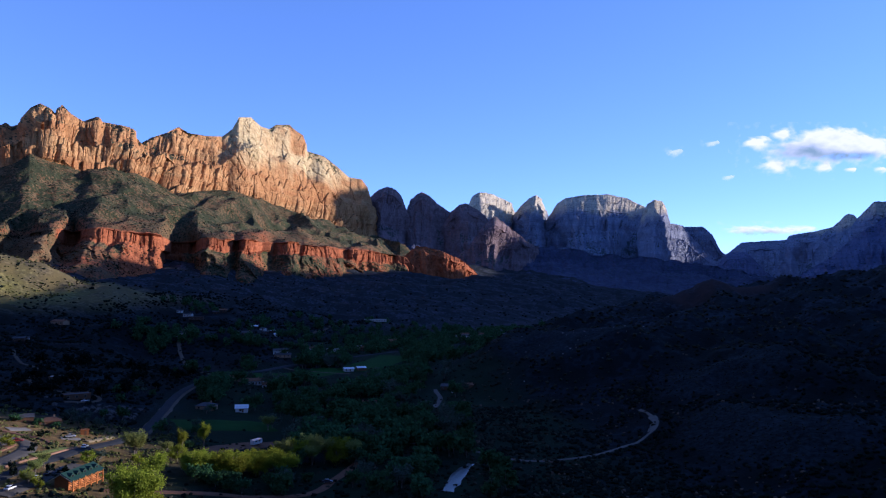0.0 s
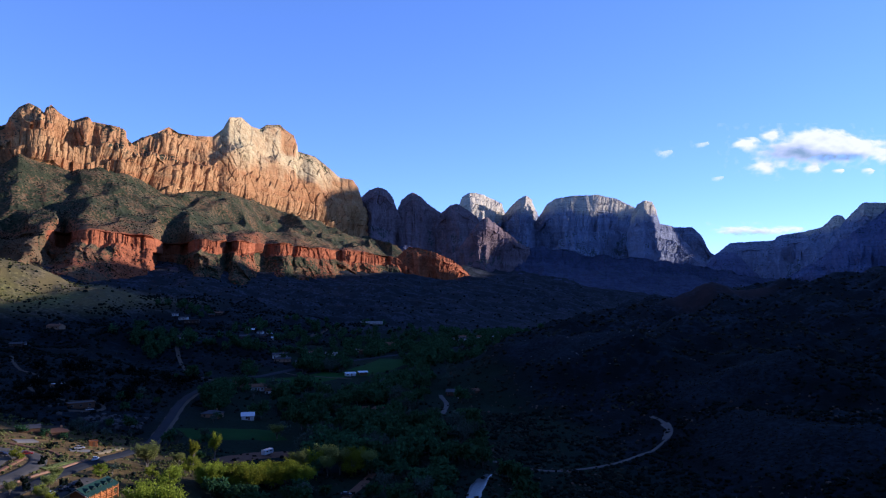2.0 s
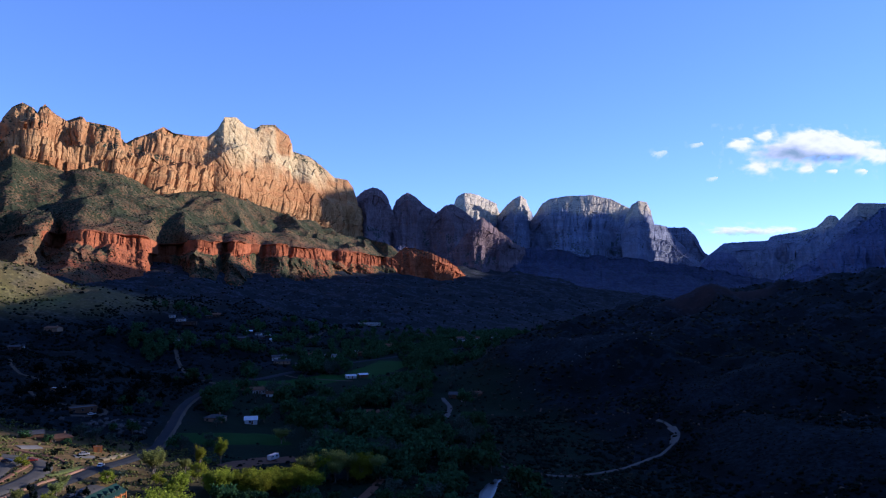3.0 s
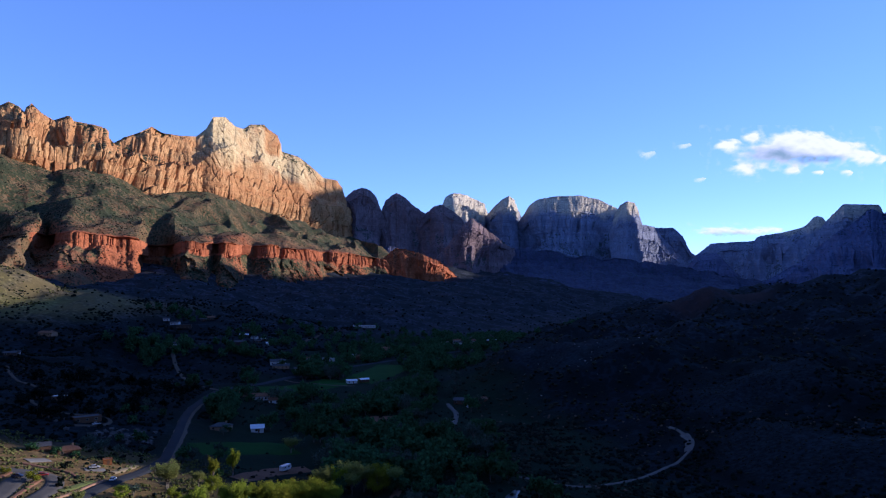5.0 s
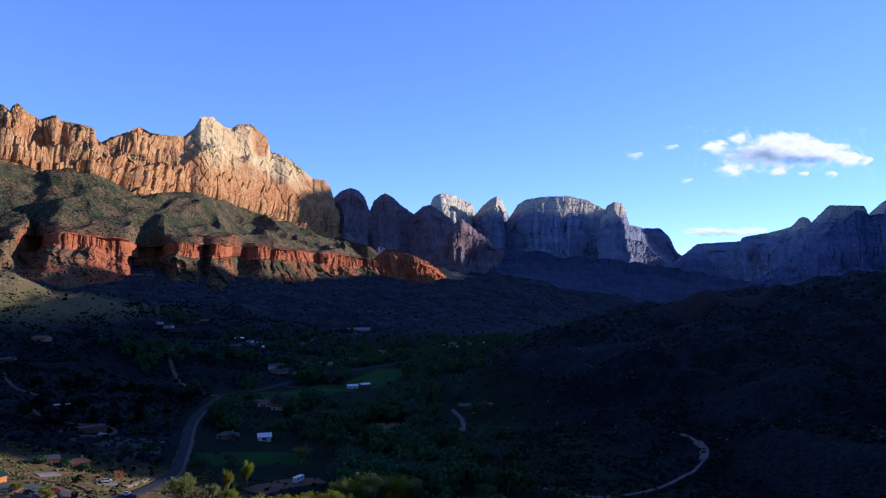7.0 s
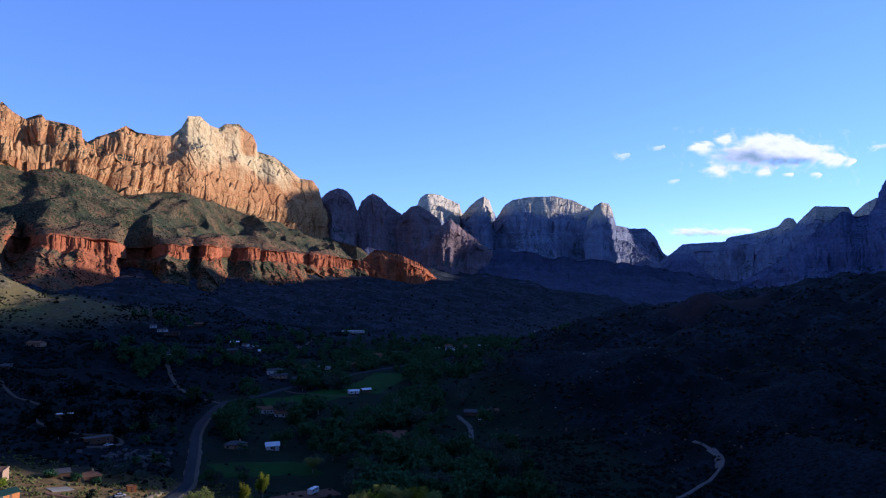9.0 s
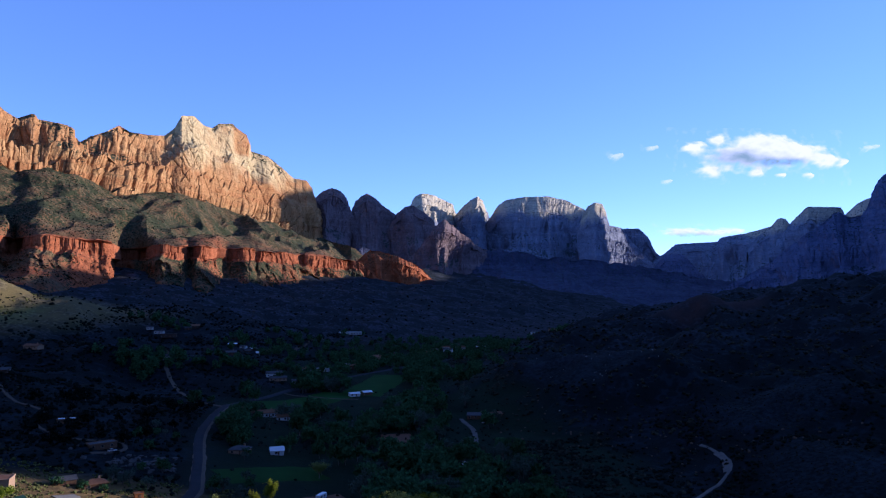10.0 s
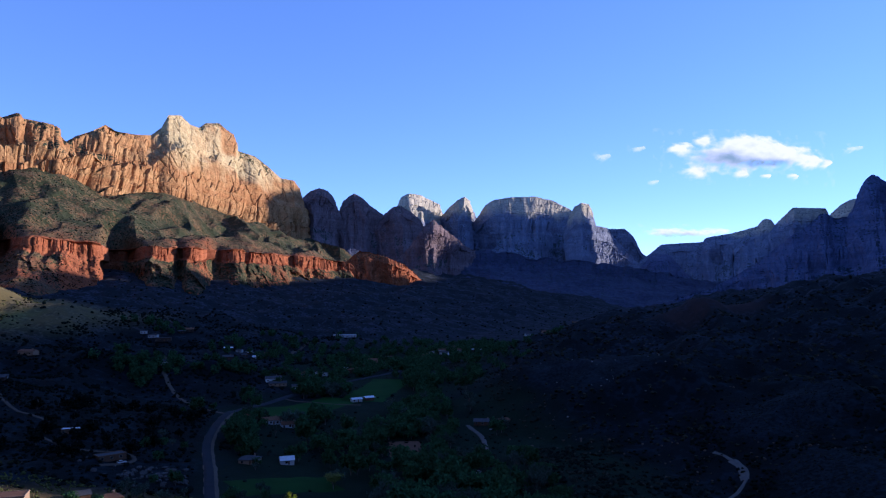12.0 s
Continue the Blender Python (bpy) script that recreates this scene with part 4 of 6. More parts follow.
water_mat, add, put = shader("river_water")
ripple = noise_of(add, add("NewGeometry").outputs["Position"], 0.6, 4.0)
put("Base Color", mixed(add, span(add, ripple, 0.55, 0.7), (0.03, 0.036, 0.04), (0.09, 0.10, 0.11)))
put("Roughness", 0.3)
put("Normal", add("Bump", {"Strength": 0.25, "Distance": 0.3, "Height": ripple}).outputs[0])
ribbon("water", "shallow river with white riffles", [(1, 310), (4, 322), (6, 334), (9, 346), (13, 358)], 7, 0.3, water_mat, "river", 0.7)


# ------------------------------------------------------------------ buildings
def windows_on(parent, wall_y, face, places, w, h):
    for wx, wz in places:
        bm = box(w, 0.1, h, (wx, wall_y + face * 0.02, wz))
        win = part("window", bm, M_DARKGLASS, parent)
        fr = bmesh.new()
        for a, b, c, d in ((0, h, w + 0.24, 0.12), (0, -0.12, w + 0.24, 0.12), (-w / 2 - 0.06, 0, 0.12, h), (w / 2 + 0.06, 0, 0.12, h)):
            box(c, 0.16, d, (wx + a, wall_y + face * 0.03, wz + b), bm=fr)
        part("window_frame", fr, M_TRIM, win)


def house(x, y, turn, w, d, h, roof, wall_mat, roof_mat, label, name="house", pitch=0.38):
    """A house or shed: walls, gable, hip or flat roof, door, framed windows, chimney. Its front faces its own -y."""
    t = thing(name, (x, y, ground_at(x, y) - 0.3), radians(turn), label, "house" if name != "shed" else "shed")
    o = 0.5
    if roof == "flat":
        part("wall", box(w, d, h + 0.3, bevel=0.05), wall_mat, t)
        bm = bmesh.new()
        for a, b, c, e in ((0, d / 2, w + 0.3, 0.35), (0, -d / 2, w + 0.3, 0.35), (w / 2, 0, 0.35, d + 0.3), (-w / 2, 0, 0.35, d + 0.3)):
            box(c, e, 0.5, (a, b, h + 0.1), bm=bm)
        part("parapet", bm, wall_mat, t)
        part("roof", box(w - 0.4, d - 0.4, 0.12, (0, 0, h + 0.3)), roof_mat, t)
    else:
        rise = d / 2 * pitch
        part("wall", prism([(-d / 2, 0), (d / 2, 0), (d / 2, h), (0, h + rise - 0.1), (-d / 2, h)] if roof == "gable" else
                           [(-d / 2, 0), (d / 2, 0), (d / 2, h), (-d / 2, h)], w), wall_mat, t)
        e = d / 2 + o
        bm = bmesh.new()
        lift = h - o * pitch
        inset = 0 if roof == "gable" else d / 2
        for up in (0.0, 0.22):
            for sx in (-1, 1):
                for sy in (-1, 1):
                    bm.verts.new((sx * (w / 2 + o), sy * e, lift + up))
            bm.verts.new((-(w / 2 + o) + inset, 0, lift + up + e * pitch))
            bm.verts.new(((w / 2 + o) - inset, 0, lift + up + e * pitch))
        bmesh.ops.convex_hull(bm, input=bm.verts[:]) if roof == "hip" else None
        if roof == "gable":
            bm.free()
            bm = prism([(-e, lift), (0, lift + e * pitch), (e, lift), (e, lift + 0.22), (0, lift + e * pitch + 0.25), (-e, lift + 0.22)], w + 2 * o)
        part("roof", bm, roof_mat, t)
        part("chimney", box(0.8, 0.8, 1.6, (w * 0.22, d * 0.12, h + rise * 0.6), 0.04), M_ADOBE, t) if w > 9 else None
    part("door", box(1.0, 0.14, 2.1, (w * 0.1, -d / 2, 0.35), 0.02), M_DARKWOOD, t)
    n = max(1, int(w / 4))
    spots = [((i + 0.5) / n * w - w / 2 - 0.6, 1.25) for i in range(n)]
    windows_on(t, -d / 2, -1, [s for s in spots if abs(s[0] - w * 0.1) > 1.3], 1.2, 1.1)
    windows_on(t, d / 2, 1, spots[:2], 1.2, 1.1)
    return t


# the log lodge
def lodge(x, y, turn, length, deep, eave):
    base = ground_at(x, y) - 1.5
    t = thing("lodge", (x, y, base), turn, "orange log lodge with a green metal roof and balconies", "lodge")
    # Darker log colour on the wall paints the shade behind the balconies.
    part("wall", prism([(-deep / 2, 0), (deep / 2, 0), (deep / 2, eave), (0, eave + 1.8), (-deep / 2, eave)], length), M_LOGDARK, t)
    e = deep / 2 + 1.9
    part("roof", prism([(-e, eave - 0.5), (0, eave + 2.0), (e, eave - 0.5), (e, eave - 0.25), (0, eave + 2.3), (-e, eave - 0.25)], length + 1.6), M_GREENROOF, t, "green standing-seam metal roof")
    bays = 5
    step = length / bays
    for i in range(bays):
        cx = (i + 0.5) * step - length / 2
        d = part("dormer", prism([(-1.2, 0), (1.2, 0), (1.2, 0.7), (0, 1.4), (-1.2, 0.7)], 2.8, "y"), M_GREENROOF, t, at=(cx, -deep * 0.30, eave + 0.55))
        part("dormer_window", box(1.1, 0.12, 0.6, (0, -1.42, 0.12)), M_DARKGLASS, d)
        for storey in (0, 1):
            z0 = 1.4 + storey * 2.7
            b = part("balcony", box(step - 0.3, 1.7, 0.22, (cx, -deep / 2 - 0.85, z0)), M_LOG, t)
            part("railing", box(step - 0.4, 0.09, 0.1, (cx, -deep / 2 - 1.65, z0 + 0.95)), M_LOG, b)
            for j in range(6):
                part("baluster", box(0.07, 0.07, 0.85, (cx + (j - 2.5) * (step - 0.7) / 5, -deep / 2 - 1.65, z0 + 0.2)), M_LOG, b)
            part("balcony_door", box(1.5, 0.1, 1.9, (cx, -deep / 2 - 0.02, z0 + 0.2)), M_DARKGLASS, t)
    for i in range(bays + 1):
        part("post", box(0.42, 0.42, eave - 0.2, (i * step - length / 2, -deep / 2 - 1.72, 0.0), 0.08), M_LOG, t)
    for i in range(9):
        part("log", box(length + 0.5, 0.2, 0.32, (0, -deep / 2 - 0.04, 0.4 + i * 0.62), 0.07), M_LOG, t)
    part("gable_trim", prism([(-e, eave - 0.5), (0, eave + 2.0), (e, eave - 0.5), (e, eave - 0.8), (0, eave + 1.7), (-e, eave - 0.8)], 0.2), M_TRIM, t, at=(-length / 2 - 0.9, 0, 0))
    return t


lodge(-136, 287.5, radians(81), 18, 5.6, 5.4)

house(-192, 376, 32, 9.5, 7, 2.7, "hip", M_DARKWOOD, M_TILE, "brown house with a rust-coloured hip roof")
house(-204, 374, 30, 9, 6, 2.4, "gable", M_DARKWOOD, M_GREYROOF, "brown low house in brush")
house(-171, 368, 25, 3.6, 3, 2.2, "flat", M_LOGDARK, M_DARKWOOD, "small brown wooden shed beside a drive", "shed")
house(-206, 330, 60, 9, 6, 2.8, "gable", M_LOG, M_GREENROOF, "small log cabin with a green metal roof", "cabin")
house(-221, 349, 10, 13, 9, 4.6, "flat", M_ADOBE, M_TILE, "two-storey tan stucco building with a flat roof")
house(-128, 489.5, 12, 7.6, 6.5, 3.0, "gable", M_WHITEWALL, M_WHITEROOF, "small white metal barn on a meadow", "shed", 0.5)
house(-150, 612, 10, 14, 9, 3.4, "gable", M_WHITEWALL, M_TILE, "white house with a dark rust roof")
house(-136, 606, 14, 13, 8, 3.0, "gable", M_WHITEWALL, M_TILE, "long white house with a rust roof")
house(-166, 618, 5, 11, 8, 3.0, "gable", M_ADOBE, M_TILE, "tan farmhouse among trees")
house(-88, 716, 20, 9, 6, 2.8, "gable", M_WHITEWALL, M_WHITEROOF, "small white-roofed shed in a meadow", "shed", 0.3)
house(-77, 721, 20, 8, 6, 3.2, "gable", M_DARKWOOD, M_WHITEROOF, "shed with a pale metal roof", "shed", 0.3)
house(-148, 482, -8, 11, 8, 3.0, "hip", M_ADOBE, M_GREYROOF, "grey-roofed cottage among bare trees")
house(-252, 505, 12, 12, 6, 2.8, "flat", M_DARKWOOD, M_WHITEROOF, "low dark house with a pale roof on the hillside")
house(-214, 449, 38, 14, 7, 2.8, "flat", M_DARKWOOD, M_GREYROOF, "long low house in shade")
house(-47, 590, 15, 8, 7, 4.2, "gable", M_ADOBE, M_TILE, "small tan barn by a lane", "barn")
house(6, 600, -12, 14, 8, 3.0, "gable", M_DARKWOOD, M_GREYROOF, "brown house above a gravel drive")
house(18, 590, 20, 9, 7, 3.0, "gable", M_DARKWOOD, M_TILE, "dark cabin beside a house")
house(-162, 776, 10, 16, 8, 3.0, "gable", M_ADOBE, M_GREYROOF, "long low house beside the road")
house(-144, 778, 8, 10, 7, 3.0, "gable", M_WHITEWALL, M_GREYROOF, "pale house beside the road")
house(-270, 786, 6, 10, 8, 4.0, "gable", M_WHITEWALL, M_GREYROOF, "pale house at a grove on the slope")
house(-318, 986, 8, 18, 9, 4.0, "flat", M_SHADEWOOD, M_GREYROOF, "dark boarded hillside house in shade")
for hx, hy, turn, w, h, walls, roof, kind in (
        (-346, 1006, 20, 8, 3.2, M_WHITEWALL, M_GREYROOF, "pale"), (-333, 1000, -10, 11, 3.4, M_WHITEWALL, M_GREYROOF, "pale"), (-306, 1030, 15, 8, 3.0, M_SHADEWOOD, M_GREYROOF, "grey-roofed"),
        (-238, 962, 12, 10, 2.4, M_SHADEWOOD, M_WHITEROOF, "white-roofed"), (-224, 955, -15, 7, 2.8, M_WHITEWALL, M_GREYROOF, "pale"), (-212, 950, 20, 6, 2.4, M_SHADEWOOD, M_WHITEROOF, "white-roofed"),
        (-203, 938, 5, 7, 2.8, M_WHITEWALL, M_WHITEROOF, "white"), (-215, 925, 30, 7, 2.8, M_SHADEWOOD, M_GREYROOF, "dark"), (-192, 965, 0, 9, 2.8, M_SHADEWOOD, M_TILE, "dark"),
        (-347, 628, 10, 9, 2.6, M_SHADEWOOD, M_GREYROOF, "grey-roofed"), (-350, 641, 25, 7, 2.6, M_WHITEWALL, M_GREYROOF, "pale"), (84, 1128, 0, 14, 2.6, M_SHADEWOOD, M_WHITEROOF, "white-roofed")):
    house(hx, hy, turn, w, 6.5, h, "gable", walls, roof, "small %s house in the scrub of the upper village" % kind, pitch=0.3)
house(-105, 1190, 5, 34, 8, 3.5, "flat", M_WHITEWALL, M_WHITEROOF, "long pale building far up the valley")
for spot in range(26):
    a, b = random.uniform(0, 1), random.uniform(-1, 1)
    hx, hy = -130 + a * 240 + b * 40, 880 + a * 330 + b * 90
    house(hx, hy, random.uniform(-25, 25), random.uniform(9, 15), random.uniform(7, 9), random.uniform(2.8, 4.5), random.choice(("gable", "gable", "hip", "flat")),
          random.choice((M_WHITEWALL, M_ADOBE, M_DARKWOOD, M_DARKWOOD)), random.choice((M_TILE, M_TILE, M_GREYROOF, M_GREYROOF, M_GREYROOF, M_WHITEROOF)), "village house among trees in shade")
for hx, hy, tone in ((-240, 1000, M_SHADEWOOD), (-225, 880, M_SHADEWOOD), (-300, 1040, M_SHADEWOOD),
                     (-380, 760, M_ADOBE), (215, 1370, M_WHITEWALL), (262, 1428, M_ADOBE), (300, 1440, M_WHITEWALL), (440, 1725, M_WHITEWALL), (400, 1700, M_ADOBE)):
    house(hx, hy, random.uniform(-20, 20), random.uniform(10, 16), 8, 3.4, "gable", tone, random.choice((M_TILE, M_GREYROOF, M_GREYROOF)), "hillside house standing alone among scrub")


# ------------------------------------------------------------------ vehicles
def wheel_mesh(r, w):
    bm = bmesh.new()
    bmesh.ops.create_cone(bm, cap_ends=True, segments=14, radius1=r, radius2=r, depth=w, matrix=Matrix.Rotation(radians(90), 4, "X"))
    bmesh.ops.bevel(bm, geom=[e for e in bm.edges if abs(e.verts[0].co.y - e.verts[1].co.y) < 0.01], offset=0.05, segments=1, affect="EDGES")
    return bm


def car(x, y, turn, paint, label, group="parked cars"):
    t = thing("car", (x, y, ground_at(x, y) + 0.56), radians(turn), label, "car", group)
    part("body", body_mesh([(-2.2, 0.32), (2.2, 0.32), (2.25, 0.72), (1.25, 0.95), (-2.15, 1.02), (-2.25, 0.7)], 1.8), paint, t)
    part("cabin", body_mesh([(-1.9, 0.98), (1.2, 0.93), (0.45, 1.45), (-1.3, 1.5)], 1.55), M_DARKGLASS, t, "dark glass")
    part("roof", body_mesh([(-1.35, 1.47), (0.5, 1.42), (0.35, 1.52), (-1.2, 1.56)], 1.45), paint, t)
    for sx in (-1.35, 1.35):
        for sy in (-0.82, 0.82):
            w = part("wheel", wheel_mesh(0.34, 0.24), M_TYRE, t, at=(sx, sy, 0.34))
            hub = bmesh.new()
            bmesh.ops.create_cone(hub, cap_ends=True, segments=10, radius1=0.18, radius2=0.15, depth=0.27, matrix=Matrix.Rotation(radians(90), 4, "X"))
            part("rim", hub, M_STEEL, w)
    for sy in (-0.6, 0.6):
        part("headlight", box(0.06, 0.35, 0.14, (2.22, sy, 0.66)), M_STEEL, t)
    return t


def body_mesh(profile, width):
    """A car-like body: a side outline of (along, up), drawn across and rounded."""
    bm = bmesh.new()
    sides = [[bm.verts.new((a, s, b)) for a, b in profile] for s in (-width / 2, width / 2)]
    bm.faces.new(sides[0])
    bm.faces.new(sides[1][::-1])
    for i in range(len(profile)):
        j = (i + 1) % len(profile)
        bm.faces.new((sides[0][i], sides[1][i], sides[1][j], sides[0][j]))
    bmesh.ops.bevel(bm, geom=bm.edges[:], offset=0.08, segments=1, affect="EDGES")
    return bm


def trailer(x, y, turn, length, label, name="camper_trailer"):
    t = thing(name, (x, y, ground_at(x, y) + 0.3), radians(turn), label, "trailer")
    part("body", body_mesh([(-length / 2, 0.6), (length / 2 - 0.6, 0.6), (length / 2, 1.4), (length / 2 - 0.3, 3.0), (-length / 2, 3.0)], 2.4), CAR_PAINTS[0], t)
    for wx in (-length / 4, length / 6):
        part("window", box(1.2, 2.46, 0.6, (wx, 0, 1.8)), M_DARKGLASS, t)
    for sx in (-0.7, 0.3):
        for sy in (-1.05, 1.05):
            part("wheel", wheel_mesh(0.38, 0.25), M_TYRE, t, at=(sx, sy, 0.38))
    return t


for cx, cy, ct, cp, cl in ((-187, 321, 0, 2, "dark car parked in the lot"), (-180.5, 327.5, 20, 3, "red car parked in the lot"), (-200, 316, 0, 1, "silver car parked beside shrubs"),
                           (-171, 354, 25, 1, "silver car parked on a concrete pad"), (-149, 283, 80, 1, "silver car parked behind the lodge"), (-148, 291, 80, 2, "dark car parked behind the lodge"),
                           (-147, 299, 80, 2, "dark car parked beside the lodge"), (-150, 268, 85, 0, "white car parked on red soil"), (-112, 752, 55, 0, "white van parked near the road"),
                           (-207, 445, 40, 0, "white van parked before a low house"), (-20, 462, 60, 0, "white van in shade beside a lane"), (8, 580, 70, 0, "white car beside a house"),
                           (-48, 322, 0, 2, "dark car under cottonwoods")):
    car(cx, cy, ct, CAR_PAINTS[cp], cl)
car(-157, 338, 95, CAR_PAINTS[0], "white car on the asphalt road", "cars on the road")
trailer(-96, 397, 65, 7, "white camper trailer in a dirt yard")


# ------------------------------------------------------------------ trees
def tubes(paths, sides=5):
    """Tapered tubes along paths of (x, y, z, radius)."""
    co, quads, base = [], [], 0
    ring = np.linspace(0, 2 * np.pi, sides, endpoint=False)
    for p in paths:
        p = np.array(p, float)
        for q in p:
            co.append(np.stack([q[0] + q[3] * np.cos(ring), q[1] + q[3] * np.sin(ring), np.full(sides, q[2])], 1))
        for i in range(len(p) - 1):
            for j in range(sides):
                k = (j + 1) % sides
                quads.append((base + i * sides + j, base + i * sides + k, base + (i + 1) * sides + k, base + (i + 1) * sides + j))
        base += len(p) * sides
    return np.concatenate(co), np.array(quads)


def tree_model(name, label, height, spread, leaves, size, leaf_mat, seed, fan=0.5, low=0.25, hollow=0.55, vase=0.0, category="tree"):
    """A tree: trunk with limbs, and a crown of many small leaf clumps round the twigs' ends."""
    rng = np.random.default_rng(seed)
    t = thing(name, (0, 0, -500), 0, label, category)
    limbs, tips = [], []
    fork = height * (0.14 + 0.1 * fan)
    limbs.append([(0, 0, -0.5, height * 0.028), (0.1, 0, fork, height * 0.022), (0.15, 0.1, height * 0.55, height * 0.010), (0.2, 0.1, height * 0.85, height * 0.003)])
    n = 13
    for i in range(n):
        a = i * 2.4 + rng.uniform(-0.4, 0.4)
        reach = spread * rng.uniform(0.5, 1.0)
        top = height * rng.uniform(low + 0.22, 1.0)
        top = min(top, height * (1.02 - 0.33 * (reach / spread) ** 2))
        reach *= 1 - vase * (1 - min(1.0, max(0.15, (top / height - 0.42) / 0.38)))
        z0 = fork * rng.uniform(0.6, 1.5)
        mid = (reach * 0.45 * math.cos(a), reach * 0.45 * math.sin(a), z0 + (top - z0) * 0.55)
        end = (reach * math.cos(a), reach * math.sin(a), top)
        limbs.append([(0.05, 0, z0, height * 0.013), (*mid, height * 0.007), (*end, height * 0.002)])
        for f in np.linspace(hollow, 1.0, 4):
            tips.append([mid[k] + (end[k] - mid[k]) * f for k in range(3)])
        for s in range(5):
            f = rng.uniform(0.2, 0.95)
            q = np.array(mid) + (np.array(end) - np.array(mid)) * f + rng.normal(0, spread * 0.2, 3) + (0, 0, height * 0.04)
            limbs.append([(*(np.array(mid) + (np.array(end) - np.array(mid)) * f * 0.8), height * 0.004), (*q, height * 0.0012)])
            tips.append(list(q))
    tips = np.array(tips)
    tips[:, 2] = np.clip(tips[:, 2], height * low, height)
    co, quads = tubes(limbs, 5 if leaves > 3000 else 3)
    part("trunk", array_mesh("trunk", co, quads, M_BARK), M_BARK, t)
    pick = tips[rng.integers(0, len(tips), leaves)]
    c = pick + rng.normal(0, 1, (leaves, 3)) * np.array([spread * 0.12, spread * 0.12, height * 0.055])
    u = rng.normal(0, 1, (leaves, 3))
    u /= np.linalg.norm(u, axis=1, keepdims=True)
    v = np.cross(u, rng.normal(0, 1, (leaves, 3)))
    v /= np.linalg.norm(v, axis=1, keepdims=True)
    s = size * rng.uniform(0.5, 1.2, (leaves, 1))
    quad = np.stack([c - u * s - v * s * 0.4, c + u * s * 0.2 - v * s * 0.8, c + u * s + v * s * 0.3, c - u * s * 0.3 + v * s * 0.8], 1).reshape(-1, 3)
    part("crown", array_mesh("crown", quad, np.arange(leaves * 4).reshape(-1, 4), leaf_mat, smooth=False), leaf_mat, t)
    return t


def plant(model, x, y, scale, turn=0.0, wide=1.0):
    m = Matrix.Translation((x, y, ground_at(x, y) - 0.1)) @ Matrix.Rotation(turn, 4, "Z")
    c = copy_thing(model, m)
    c.scale = (scale * wide, scale * wide, scale)
    return c


spring_a = tree_model("cottonwood_tree", "tall cottonwood with fresh yellow-green spring leaves", 12, 5.2, 6000, 0.24, M_SPRING, 1, low=0.12)
spring_b = tree_model("cottonwood_tree", "broad cottonwood with bright spring leaves", 12, 6.5, 9500, 0.245, M_SPRING, 2, low=0.1)
fan_tree = tree_model("cottonwood_tree", "fan-shaped pale cottonwood with thin leaves", 11, 4.2, 6000, 0.19, M_PALELEAF, 3, fan=0.9, low=0.36, hollow=0.5, vase=0.9)
poplar = tree_model("poplar_tree", "narrow upright poplar with yellow-green leaves", 12, 2.3, 4200, 0.19, M_SPRING, 4, low=0.08, vase=0.3)
green_a = tree_model("valley_tree", "dark green leafy tree in shade", 10, 4.8, 620, 0.72, M_LEAF, 5, low=0.12)
green_b = tree_model("valley_tree", "round green tree in shade", 8, 4.4, 540, 0.7, M_LEAF, 6, low=0.1)
bare = tree_model("bare_tree", "grey half-bare tree with thin twigs", 9, 4.2, 900, 0.34, M_GREYLEAF, 7, low=0.3)
pine = tree_model("juniper_tree", "dark juniper tree on dry ground", 5, 2.1, 420, 0.42, M_JUNIPER, 8, low=0.08)

